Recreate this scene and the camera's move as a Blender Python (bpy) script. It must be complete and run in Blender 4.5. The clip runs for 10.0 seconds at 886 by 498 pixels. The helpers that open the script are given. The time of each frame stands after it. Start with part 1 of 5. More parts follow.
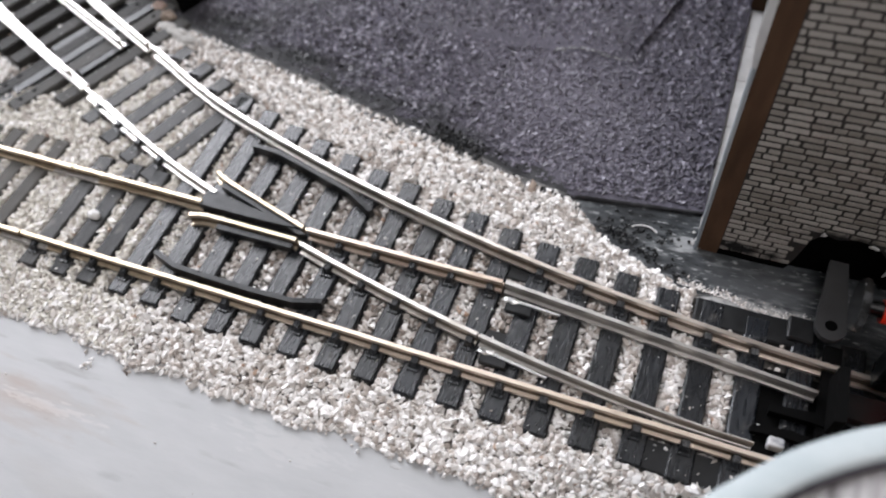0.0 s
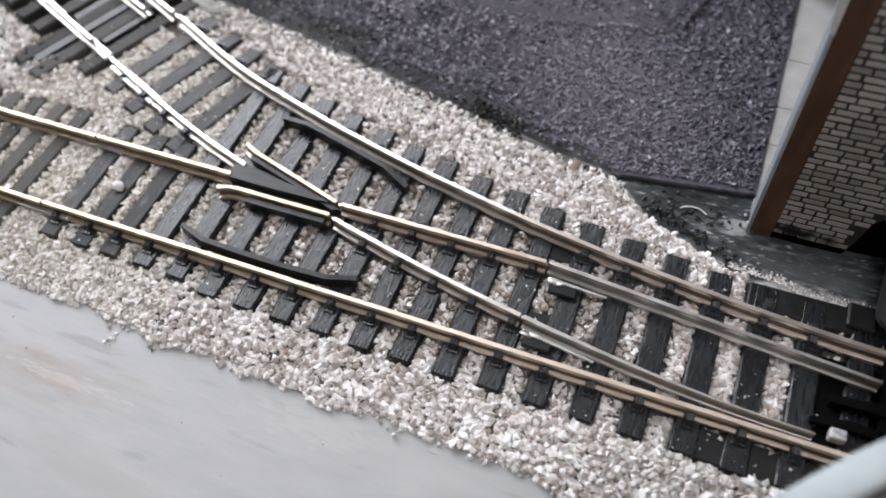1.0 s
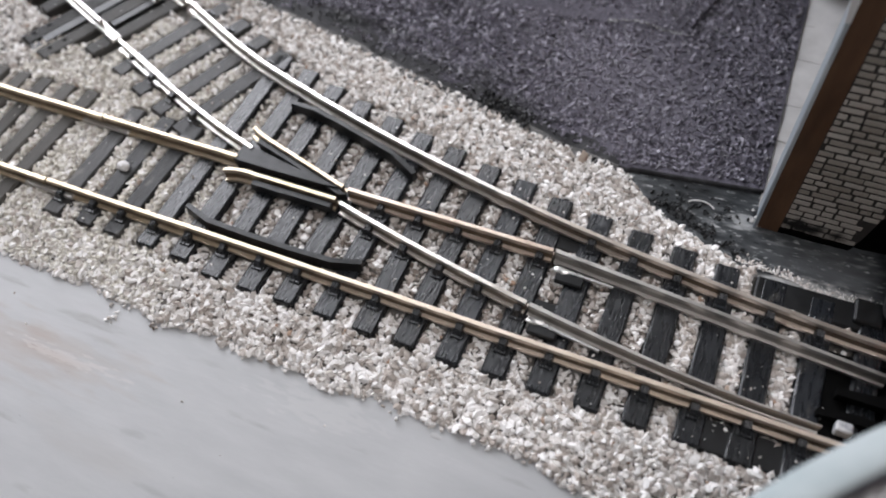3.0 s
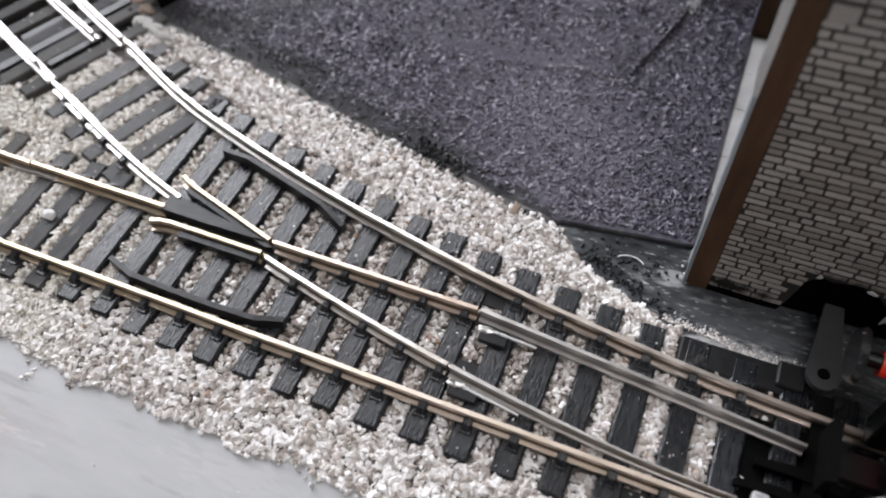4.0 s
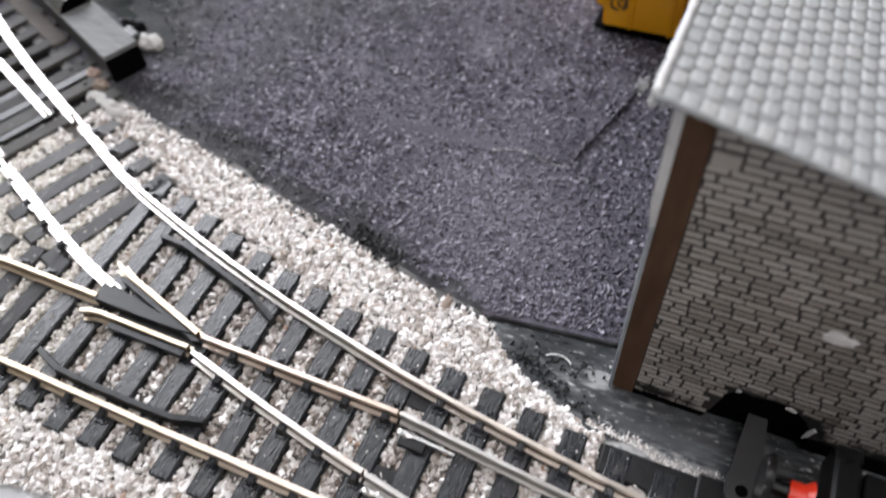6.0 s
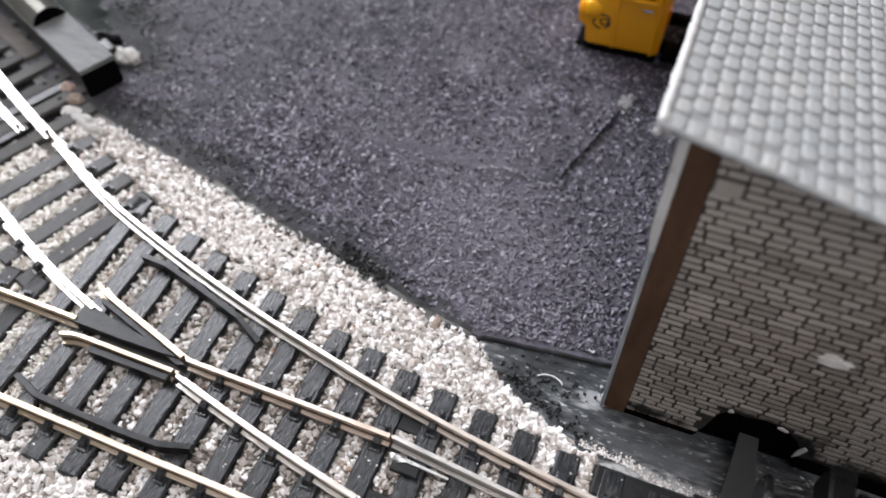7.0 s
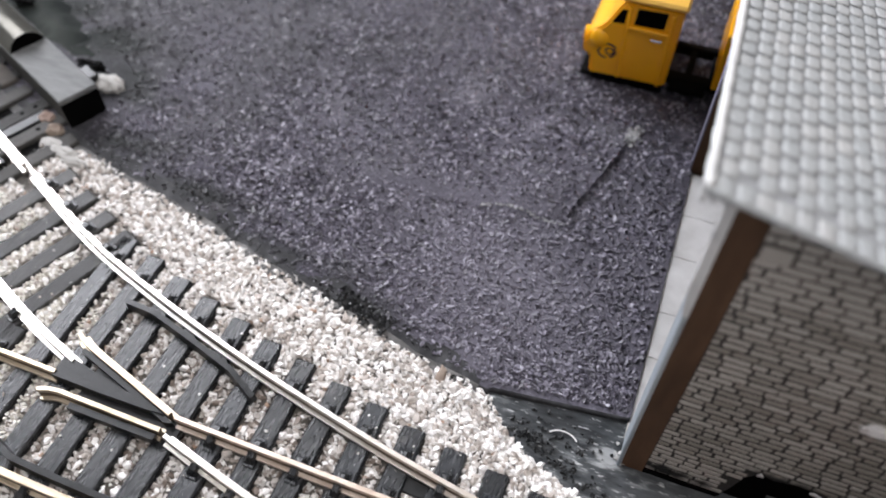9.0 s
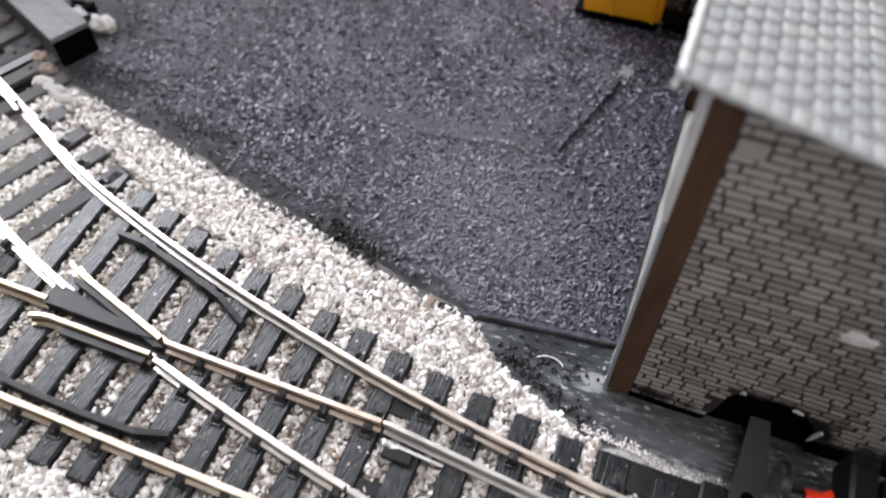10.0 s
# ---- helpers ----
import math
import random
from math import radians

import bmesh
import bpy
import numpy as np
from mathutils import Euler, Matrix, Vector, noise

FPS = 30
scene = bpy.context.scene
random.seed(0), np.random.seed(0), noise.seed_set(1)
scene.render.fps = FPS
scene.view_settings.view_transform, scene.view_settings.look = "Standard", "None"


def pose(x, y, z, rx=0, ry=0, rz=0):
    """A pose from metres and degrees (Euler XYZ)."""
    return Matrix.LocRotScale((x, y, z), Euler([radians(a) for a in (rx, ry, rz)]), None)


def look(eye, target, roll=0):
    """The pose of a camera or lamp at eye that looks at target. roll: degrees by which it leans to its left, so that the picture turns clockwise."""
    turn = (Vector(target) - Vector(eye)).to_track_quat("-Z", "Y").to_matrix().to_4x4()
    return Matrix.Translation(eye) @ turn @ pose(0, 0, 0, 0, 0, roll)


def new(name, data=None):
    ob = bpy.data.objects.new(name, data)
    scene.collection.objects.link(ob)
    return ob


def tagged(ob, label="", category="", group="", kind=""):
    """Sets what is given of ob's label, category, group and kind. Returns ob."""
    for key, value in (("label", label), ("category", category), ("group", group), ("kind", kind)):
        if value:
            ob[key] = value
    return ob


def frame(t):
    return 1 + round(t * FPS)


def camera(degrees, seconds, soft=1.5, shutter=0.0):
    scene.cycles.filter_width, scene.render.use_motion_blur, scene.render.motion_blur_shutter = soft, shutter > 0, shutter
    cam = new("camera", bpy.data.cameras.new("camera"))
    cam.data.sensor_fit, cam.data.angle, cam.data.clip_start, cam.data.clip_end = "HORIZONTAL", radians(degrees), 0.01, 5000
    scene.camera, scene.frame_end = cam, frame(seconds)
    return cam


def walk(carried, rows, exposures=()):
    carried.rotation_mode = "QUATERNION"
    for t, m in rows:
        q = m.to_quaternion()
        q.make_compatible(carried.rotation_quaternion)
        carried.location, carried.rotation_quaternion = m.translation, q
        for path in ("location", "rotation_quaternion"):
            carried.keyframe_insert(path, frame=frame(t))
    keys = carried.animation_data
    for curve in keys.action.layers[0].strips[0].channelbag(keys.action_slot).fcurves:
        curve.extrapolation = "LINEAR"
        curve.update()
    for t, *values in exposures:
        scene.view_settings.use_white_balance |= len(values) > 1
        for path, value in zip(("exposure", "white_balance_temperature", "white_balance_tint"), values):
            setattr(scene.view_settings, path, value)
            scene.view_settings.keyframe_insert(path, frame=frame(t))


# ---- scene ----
CM = 0.01
cam = camera(60.46, 10.0, soft=1.75, shutter=0.3)
cam.data.dof.use_dof, cam.data.dof.focus_distance, cam.data.dof.aperture_fstop = True, 0.118, 18.0
# seconds, eye, target (centimetres), roll
PATH = [
    (0, (-4.893, -5.436, 11.218), (-7.564, -0.399, 3.002), -8.83),
    (0.5, (-5.425, -5.816, 10.800), (-8.099, -0.808, 2.568), -8.22),
    (1, (-5.517, -5.598, 10.653), (-8.219, -0.631, 2.405), -8.19),
    (1.5, (-5.716, -6.036, 10.215), (-8.381, -1.221, 1.865), -7.63),
    (2, (-5.649, -6.369, 10.154), (-8.363, -1.369, 1.930), -6.69),
    (2.2, (-5.640, -6.354, 10.139), (-8.385, -1.375, 1.912), -6.97),
    (3.5, (-5.384, -5.429, 10.565), (-8.044, -0.259, 2.429), -5.53),
    (4, (-4.914, -4.833, 10.655), (-7.497, 0.382, 2.522), -4.66),
    (4.5, (-5.023, -4.131, 11.097), (-7.411, 1.114, 2.925), -2.02),
    (5, (-4.050, -3.579, 10.811), (-6.577, 1.708, 2.708), -3.64),
    (5.5, (-4.102, -3.774, 11.067), (-6.822, 1.443, 2.981), -4.98),
    (6, (-4.029, -3.279, 11.301), (-6.818, 2.063, 3.321), -5.01),
    (6.2, (-4.223, -2.898, 11.447), (-7.029, 2.536, 3.536), -4.74),
    (7.3, (-4.480, -3.294, 11.267), (-6.806, 2.330, 3.333), -1.22),
    (7.5, (-4.444, -3.295, 11.002), (-6.876, 2.334, 3.102), -1.67),
    (8, (-5.136, -2.795, 11.112), (-7.545, 2.880, 3.238), -0.89),
    (8.5, (-5.443, -2.489, 11.445), (-7.788, 3.306, 3.640), -1.30),
    (9, (-5.170, -2.502, 11.178), (-7.399, 3.255, 3.311), -0.25),
    (9.5, (-4.815, -2.410, 10.857), (-6.949, 3.305, 2.933), -0.16),
    (10, (-4.656, -2.976, 10.708), (-6.890, 2.514, 2.655), -1.02),
]
EXPOSURES = ((0.0, -0.12), (0.5, -0.2), (1.0, -0.27), (1.5, -0.26), (2.0, -0.4), (3.5, -0.4), (4.0, -0.25), (4.5, -0.15), (5.5, 0.08), (7.5, 0.12), (8.5, 0.12), (10.0, 0.18))
walk(cam, [(t, look([v * CM for v in eye], [v * CM for v in target], roll)) for t, eye, target, roll in PATH], EXPOSURES)

# ---- world and light ----
world = bpy.data.worlds.new("sky")
scene.world = world
world.use_nodes = True
_wn = world.node_tree.nodes
_sky = _wn.new("ShaderNodeTexSky")
_sky.sky_type, _sky.sun_disc = "NISHITA", False
_sky.sun_elevation, _sky.sun_rotation = radians(35), radians(120)
_wn["Background"].inputs["Strength"].default_value = 0.12
world.node_tree.links.new(_sky.outputs["Color"], _wn["Background"].inputs["Color"])


def area(name, eye, target, sx, sy, watts, colour):
    data = bpy.data.lights.new(name, "AREA")
    data.shape, data.size, data.size_y, data.energy, data.color = "RECTANGLE", sx, sy, watts, colour
    ob = new(name, data)
    ob.matrix_world = look(eye, target)
    return ob


# daylight in the window opening, and an added overhead fill where no lamp hangs
area("window_daylight", (-0.832, 0.572, 0.637), (0.0, 0.0, 0.39), 0.923, 0.858, 24.0, (0.94, 0.94, 1.0))
area("overhead_fill", (0.26, -0.143, 1.2), (0.065, 0.0, 0.0), 0.975, 0.975, 10.0, (1.0, 0.95, 0.96))

# ---- materials ----


def mat(name, colours, scale=600.0, rough=0.6, metal=0.0, bump=0.0, bump_scale=None, stretch=(1, 1, 1), per="", vary=0.0,
        fleck=None, fleck_scale=2500.0, fleck_size=0.2, coarse=60.0, rough_vary=0.15, spec=0.5, turn=0.0):
    """Two scales of noise between colours, per-object or per-island variation, bump and light flecks."""
    m = bpy.data.materials.new(name)
    m.use_nodes = True
    nt = m.node_tree
    n, lk = nt.nodes, nt.links.new
    b = n["Principled BSDF"]
    geo = n.new("ShaderNodeNewGeometry")
    mp = n.new("ShaderNodeMapping")
    mp.inputs["Scale"].default_value = stretch
    mp.inputs["Rotation"].default_value = (0, 0, turn)
    lk(geo.outputs["Position"], mp.inputs["Vector"])
    fine = n.new("ShaderNodeTexNoise")
    fine.inputs["Scale"].default_value, fine.inputs["Detail"].default_value = scale, 6.0
    lk(mp.outputs["Vector"], fine.inputs["Vector"])
    big = n.new("ShaderNodeTexNoise")
    big.inputs["Scale"].default_value, big.inputs["Detail"].default_value = coarse, 3.0
    lk(mp.outputs["Vector"], big.inputs["Vector"])
    add = n.new("ShaderNodeMath")
    add.operation = "MULTIPLY_ADD"
    add.inputs[1].default_value = 0.45
    lk(big.outputs["Fac"], add.inputs[0])
    half = n.new("ShaderNodeMath")
    half.operation = "MULTIPLY"
    half.inputs[1].default_value = 0.55
    lk(fine.outputs["Fac"], half.inputs[0])
    lk(half.outputs[0], add.inputs[2])
    fac = add.outputs[0]
    if per:
        if per == "object":
            src = n.new("ShaderNodeObjectInfo").outputs["Random"]
        else:
            src = geo.outputs["Random Per Island"]
        mix = n.new("ShaderNodeMix")
        mix.inputs["Factor"].default_value = vary
        lk(fac, mix.inputs["A"])
        lk(src, mix.inputs["B"])
        fac = mix.outputs["Result"]
    ramp = n.new("ShaderNodeValToRGB")
    el = ramp.color_ramp.elements
    lo, hi = (0.33, 0.67) if not per else (0.25, 0.75)
    while len(el) < len(colours):
        el.new(0.5)
    for k, c in enumerate(colours):
        el[k].position = lo + (hi - lo) * k / max(1, len(colours) - 1)
        el[k].color = (*c, 1)
    lk(fac, ramp.inputs["Fac"])
    col = ramp.outputs["Color"]
    if fleck:
        vor = n.new("ShaderNodeTexVoronoi")
        vor.inputs["Scale"].default_value = fleck_scale
        lk(mp.outputs["Vector"], vor.inputs["Vector"])
        sep = n.new("ShaderNodeSeparateColor")
        lk(vor.outputs["Color"], sep.inputs["Color"])
        gt = n.new("ShaderNodeMath")
        gt.operation = "LESS_THAN"
        gt.inputs[1].default_value = fleck_size
        lk(sep.outputs[0], gt.inputs[0])
        mc = n.new("ShaderNodeMix")
        mc.data_type = "RGBA"
        lk(gt.outputs[0], mc.inputs["Factor"])
        lk(col, mc.inputs[6])
        mc.inputs[7].default_value = (*fleck, 1)
        col = mc.outputs[2]
    lk(col, b.inputs["Base Color"])
    b.inputs["Metallic"].default_value = metal
    b.inputs["Specular IOR Level"].default_value = spec
    mr = n.new("ShaderNodeMapRange")
    mr.inputs["To Min"].default_value, mr.inputs["To Max"].default_value = max(0.03, rough - rough_vary), min(1.0, rough + rough_vary)
    lk(fine.outputs["Fac"], mr.inputs["Value"])
    lk(mr.outputs["Result"], b.inputs["Roughness"])
    if bump:
        bn = n.new("ShaderNodeTexNoise")
        bn.inputs["Scale"].default_value, bn.inputs["Detail"].default_value = bump_scale or scale, 5.0
        lk(mp.outputs["Vector"], bn.inputs["Vector"])
        bp = n.new("ShaderNodeBump")
        bp.inputs["Strength"].default_value, bp.inputs["Distance"].default_value = bump, 0.0004
        lk(bn.outputs["Fac"], bp.inputs["Height"])
        lk(bp.outputs["Normal"], b.inputs["Normal"])
    return m


M_BOARD = mat("grey_painted_board", [(0.405, 0.412, 0.419), (0.44, 0.447, 0.454), (0.475, 0.482, 0.489)], 300, 0.45, 0, 0.12, 600,
              (0.3, 1, 1), coarse=26, spec=0.35, turn=radians(3))


def patch(m, colour, centre, size, soft=0.8, scale=120.0, ragged=0.9, stretch=(1, 1, 1), amount=1.0):
    """One patch of another colour round a place (centimetres), with a ragged soft rim."""
    nt = m.node_tree
    n, lk = nt.nodes, nt.links.new
    b = n["Principled BSDF"]
    old = b.inputs["Base Color"].links[0].from_socket
    geo, sub, div, ln = n.new("ShaderNodeNewGeometry"), n.new("ShaderNodeVectorMath"), n.new("ShaderNodeVectorMath"), n.new("ShaderNodeVectorMath")
    sub.operation, div.operation, ln.operation = "SUBTRACT", "DIVIDE", "LENGTH"
    sub.inputs[1].default_value = [v * CM for v in centre]
    div.inputs[1].default_value = [v * CM for v in size]
    lk(geo.outputs["Position"], sub.inputs[0])
    lk(sub.outputs["Vector"], div.inputs[0])
    lk(div.outputs["Vector"], ln.inputs[0])
    mp, t = n.new("ShaderNodeMapping"), n.new("ShaderNodeTexNoise")
    mp.inputs["Scale"].default_value = stretch
    t.inputs["Scale"].default_value, t.inputs["Detail"].default_value = scale, 6.0
    lk(geo.outputs["Position"], mp.inputs["Vector"])
    lk(mp.outputs["Vector"], t.inputs["Vector"])
    ma = n.new("ShaderNodeMath")
    ma.operation = "MULTIPLY_ADD"
    ma.inputs[1].default_value = -2.0 * ragged
    lk(t.outputs["Fac"], ma.inputs[0])
    lk(ln.outputs["Value"], ma.inputs[2])
    mr = n.new("ShaderNodeMapRange")
    mr.inputs["From Min"].default_value, mr.inputs["From Max"].default_value = 1.0 - ragged, 1.0 - ragged - soft
    mr.inputs["To Max"].default_value = amount
    lk(ma.outputs[0], mr.inputs["Value"])
    mc = n.new("ShaderNodeMix")
    mc.data_type = "RGBA"
    lk(mr.outputs["Result"], mc.inputs["Factor"])
    lk(old, mc.inputs[6])
    mc.inputs[7].default_value = (*colour, 1)
    lk(mc.outputs[2], b.inputs["Base Color"])


def stain(m, colour, scale, limit, stretch, turn):
    """Worn streaks with a shape of their own, mixed into a material's colour."""
    nt = m.node_tree
    n, lk = nt.nodes, nt.links.new
    b = n["Principled BSDF"]
    old = b.inputs["Base Color"].links[0].from_socket
    geo, mp, t = n.new("ShaderNodeNewGeometry"), n.new("ShaderNodeMapping"), n.new("ShaderNodeTexNoise")
    mp.inputs["Scale"].default_value, mp.inputs["Rotation"].default_value = stretch, (0, 0, turn)
    t.inputs["Scale"].default_value, t.inputs["Detail"].default_value = scale, 7.0
    lk(geo.outputs["Position"], mp.inputs["Vector"])
    lk(mp.outputs["Vector"], t.inputs["Vector"])
    mr = n.new("ShaderNodeMapRange")
    mr.inputs["From Min"].default_value, mr.inputs["From Max"].default_value = limit, limit + 0.12
    lk(t.outputs["Fac"], mr.inputs["Value"])
    mc = n.new("ShaderNodeMix")
    mc.data_type = "RGBA"
    lk(mr.outputs["Result"], mc.inputs["Factor"])
    lk(old, mc.inputs[6])
    mc.inputs[7].default_value = (*colour, 1)
    lk(mc.outputs[2], b.inputs["Base Color"])


stain(M_BOARD, (0.40, 0.385, 0.37), 35, 0.56, (0.3, 1, 1), radians(3))
stain(M_BOARD, (0.27, 0.26, 0.255), 230, 0.65, (0.16, 1, 1), radians(4))
for c_, z_ in (((-12.0, -4.1, 0), (0.45, 0.06, 1)), ((-11.2, -4.7, 0), (0.5, 0.05, 1)), ((-9.3, -4.2, 0), (0.4, 0.05, 1)), ((-13.3, -3.0, 0), (0.5, 0.07, 1)), ((-10.3, -3.3, 0), (0.3, 0.04, 1))):
    patch(M_BOARD, (0.27, 0.265, 0.265), c_, z_, 1.1, 700.0, 1.6, (0.3, 1, 1), amount=0.4)
stain(M_BOARD, (0.19, 0.18, 0.18), 520, 0.70, (0.5, 1, 1), radians(10))
stain(M_BOARD, (0.60, 0.60, 0.60), 260, 0.70, (0.2, 1, 1), radians(-6))
for c_, z_ in (((-14.3, -3.5, 0), (2.0, 0.50, 1)), ((-16.4, -3.4, 0), (2.2, 0.5, 1))):
    patch(M_BOARD, (0.385, 0.335, 0.305), c_, z_, 1.2, 420.0, 1.4, (0.2, 1, 1), amount=1.0)
patch(M_BOARD, (0.56, 0.54, 0.52), (-13.7, -3.45, 0), (0.9, 0.10, 1), 0.4, 1500.0, 2.4, (0.2, 1, 1), amount=0.45)
patch(M_BOARD, (0.52, 0.52, 0.52), (-9.6, -2.75, 0), (1.0, 0.25, 1), 0.4, 1200.0, 2.2, (0.25, 1, 1), amount=0.4)
M_EARTH = mat("ballast_bed", [(0.06, 0.053, 0.047), (0.15, 0.137, 0.124), (0.31, 0.29, 0.268)], 1500, 0.9, 0, 0.8, 1800, coarse=150)
patch(M_EARTH, (0.105, 0.095, 0.082), (-10.5, 0.9, 0.1), (8.0, 2.6, 9), 0.6, 200.0, 0.8, amount=0.85)
# shadow gaps between the far sleepers put into the bed's colour
patch(M_EARTH, (0.045, 0.042, 0.037), (-20.3, 4.8, 0.1), (5.5, 4.5, 9), 0.8, 90.0, 0.8, amount=1.0)
patch(M_EARTH, (0.46, 0.435, 0.39), (-16.0, 0.3, 0.1), (4.0, 3.4, 9), 0.8, 160.0, 0.8, amount=0.9)
M_STONE = mat("ballast_stone", [(0.47, 0.42, 0.38), (0.65, 0.615, 0.58), (0.77, 0.745, 0.715), (0.86, 0.84, 0.82), (0.94, 0.925, 0.91)],
              900, 0.75, 0, 0.3, 2500, spec=0.3, per="island", vary=0.7)
M_SHOULDER = mat("shoulder_stone", [(0.47, 0.42, 0.38), (0.65, 0.615, 0.58), (0.77, 0.745, 0.715), (0.86, 0.84, 0.82), (0.94, 0.925, 0.91)],
                 900, 0.75, 0, 0.3, 2500, spec=0.3, per="object", vary=0.7)
M_DIRTYSTONE = mat("dirty_ballast_stone", [(0.20, 0.165, 0.14), (0.32, 0.28, 0.25), (0.42, 0.385, 0.355), (0.54, 0.51, 0.48), (0.72, 0.70, 0.675)], 900, 0.85, 0, 0.3, 2500, spec=0.2, per="island", vary=0.7)
M_FINESTONE = mat("fine_pale_chips", [(0.50, 0.47, 0.41), (0.70, 0.67, 0.60), (0.80, 0.775, 0.715), (0.88, 0.865, 0.815)], 900, 0.8, 0, 0.3, 2500, spec=0.25, per="island", vary=0.7)
M_RUSTSTONE = mat("rusty_ballast_stone", [(0.36, 0.24, 0.17), (0.50, 0.40, 0.33)], 900, 0.85, per="island", vary=0.7)
M_SLEEPER = mat("black_plastic_sleeper", [(0.003, 0.0038, 0.005), (0.0065, 0.008, 0.0105), (0.016, 0.019, 0.024)], 1500, 0.28, 0, 0.35, 3300,
                (1, 0.2, 1), per="object", vary=0.3, spec=0.6)
stain(M_SLEEPER, (0.06, 0.058, 0.055), 330, 0.64, (1, 0.6, 1), 0.0)
# greyer towards the window: dust, plus the window's sheen put into the colour
M_SLEEPER_DUSTSHEEN = mat("dusty_sheen_sleeper", [(0.013, 0.013, 0.013), (0.026, 0.0255, 0.025), (0.052, 0.050, 0.048)], 900, 0.45, 0, 0.45, 2600,
                      (1, 0.2, 1), per="object", vary=0.4, spec=0.3)
M_SLEEPER_PALE = mat("pale_dust_sheen_sleeper", [(0.024, 0.0235, 0.0225), (0.050, 0.0485, 0.046), (0.095, 0.092, 0.086)], 500, 0.6, 0, 0.5, 2900, (1, 0.4, 1), per="object", vary=0.4, spec=0.2)
stain(M_SLEEPER_DUSTSHEEN, (0.12, 0.112, 0.10), 260, 0.61, (1, 0.6, 1), 0.0)
M_SLEEPER_BROWN = mat("brown_dusty_sleeper", [(0.048, 0.045, 0.041), (0.085, 0.080, 0.073), (0.14, 0.132, 0.12)], 500, 0.6, 0, 0.4, 2600, (1, 0.3, 1), per="object", vary=0.3, spec=0.2)
M_BLACK = mat("black_plastic", [(0.006, 0.0065, 0.007), (0.014, 0.015, 0.016)], 700, 0.42, 0, 0.15, 1200, spec=0.4)
M_RAIL = mat("nickel_silver_rail", [(0.47, 0.375, 0.25), (0.63, 0.53, 0.385), (0.74, 0.65, 0.51)], 260, 0.42, 0.8, 0.12, 1500, coarse=35)
# tarnish, with the shadow line under the rail head put into the colour
M_WEB = mat("tarnished_shaded_rail_side", [(0.09, 0.065, 0.043), (0.16, 0.12, 0.08), (0.25, 0.19, 0.135)], 500, 0.6, 0.5, 0.15, 1500, coarse=50)
patch(M_RAIL, (0.84, 0.72, 0.62), (-4.0, 0.3, 0.4), (9.5, 5, 5), 0.9, 140.0, 0.8, (0.4, 1, 1))
# window glare on the curved rails is put into the colour, fading nearer
M_RAIL_GLARE = mat("glare_nickel_rail", [(0.74, 0.71, 0.65), (0.84, 0.81, 0.76), (0.90, 0.88, 0.84)], 260, 0.34, 0.9, 0.12, 1500, coarse=35)
patch(M_RAIL_GLARE, (0.84, 0.74, 0.65), (-3.0, 0.3, 0.4), (11.0, 6, 6), 1.0, 140.0, 0.8, (0.4, 1, 1))
M_WEB_GLARE = mat("glare_rail_side", [(0.18, 0.155, 0.125), (0.30, 0.27, 0.235), (0.42, 0.39, 0.35)], 400, 0.5, 0.6, 0.15, 1500, coarse=50)
patch(M_WEB_GLARE, (0.13, 0.095, 0.065), (-3.0, 0.3, 0.4), (11.0, 7, 7), 1.0, 140.0, 0.8, (0.4, 1, 1))
M_COPPER = mat("coppery_rail", [(0.57, 0.44, 0.355), (0.72, 0.60, 0.505), (0.82, 0.72, 0.63)], 260, 0.42, 0.75, 0.12, 1500, coarse=60)
M_STEEL = mat("grey_steel_blade", [(0.52, 0.50, 0.47), (0.70, 0.68, 0.65)], 300, 0.4, 0.95, 0.1, 1500)
M_STEELSIDE = mat("dull_steel_side", [(0.30, 0.28, 0.26), (0.46, 0.44, 0.41)], 400, 0.5, 0.85, 0.12, 1500)
M_TIN = mat("bright_tin_clip", [(0.7, 0.7, 0.68), (0.85, 0.85, 0.83)], 500, 0.3, 0.9, 0.1, 1500)
M_FELT = mat("mineral_roofing_felt", [(0.020, 0.0185, 0.025), (0.058, 0.0535, 0.070), (0.130, 0.121, 0.155)], 1500, 0.8, 0, 1.0, 1500,
             coarse=55, spec=0.3)
stain(M_FELT, (0.125, 0.117, 0.142), 70, 0.58, (1, 1, 1), 0.0)
# darker patches along the felt's edge and at its far left
FELT_DARK = (((-19.6, 9.7, 0.2), (2.9, 2.0, 9)), ((-17.4, 8.2, 0.2), (2.2, 1.8, 9)), ((-16.2, 7.2, 0.2), (1.0, 0.8, 9)), ((-15.6, 5.8, 0.2), (2.4, 0.75, 9)), ((-13.2, 5.15, 0.2), (2.4, 0.5, 9)),
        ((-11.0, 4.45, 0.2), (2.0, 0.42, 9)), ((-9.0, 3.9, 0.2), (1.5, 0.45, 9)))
for c_, z_ in FELT_DARK:
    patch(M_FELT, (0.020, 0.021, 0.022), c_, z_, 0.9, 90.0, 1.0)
# uneven light put into the colour: dull far left, paler near the shed
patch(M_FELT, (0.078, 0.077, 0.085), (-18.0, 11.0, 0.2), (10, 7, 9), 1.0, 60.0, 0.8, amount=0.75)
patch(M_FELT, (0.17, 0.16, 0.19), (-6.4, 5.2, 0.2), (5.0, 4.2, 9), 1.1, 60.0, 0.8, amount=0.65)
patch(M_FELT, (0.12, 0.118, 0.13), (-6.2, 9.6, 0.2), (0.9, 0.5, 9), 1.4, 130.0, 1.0)
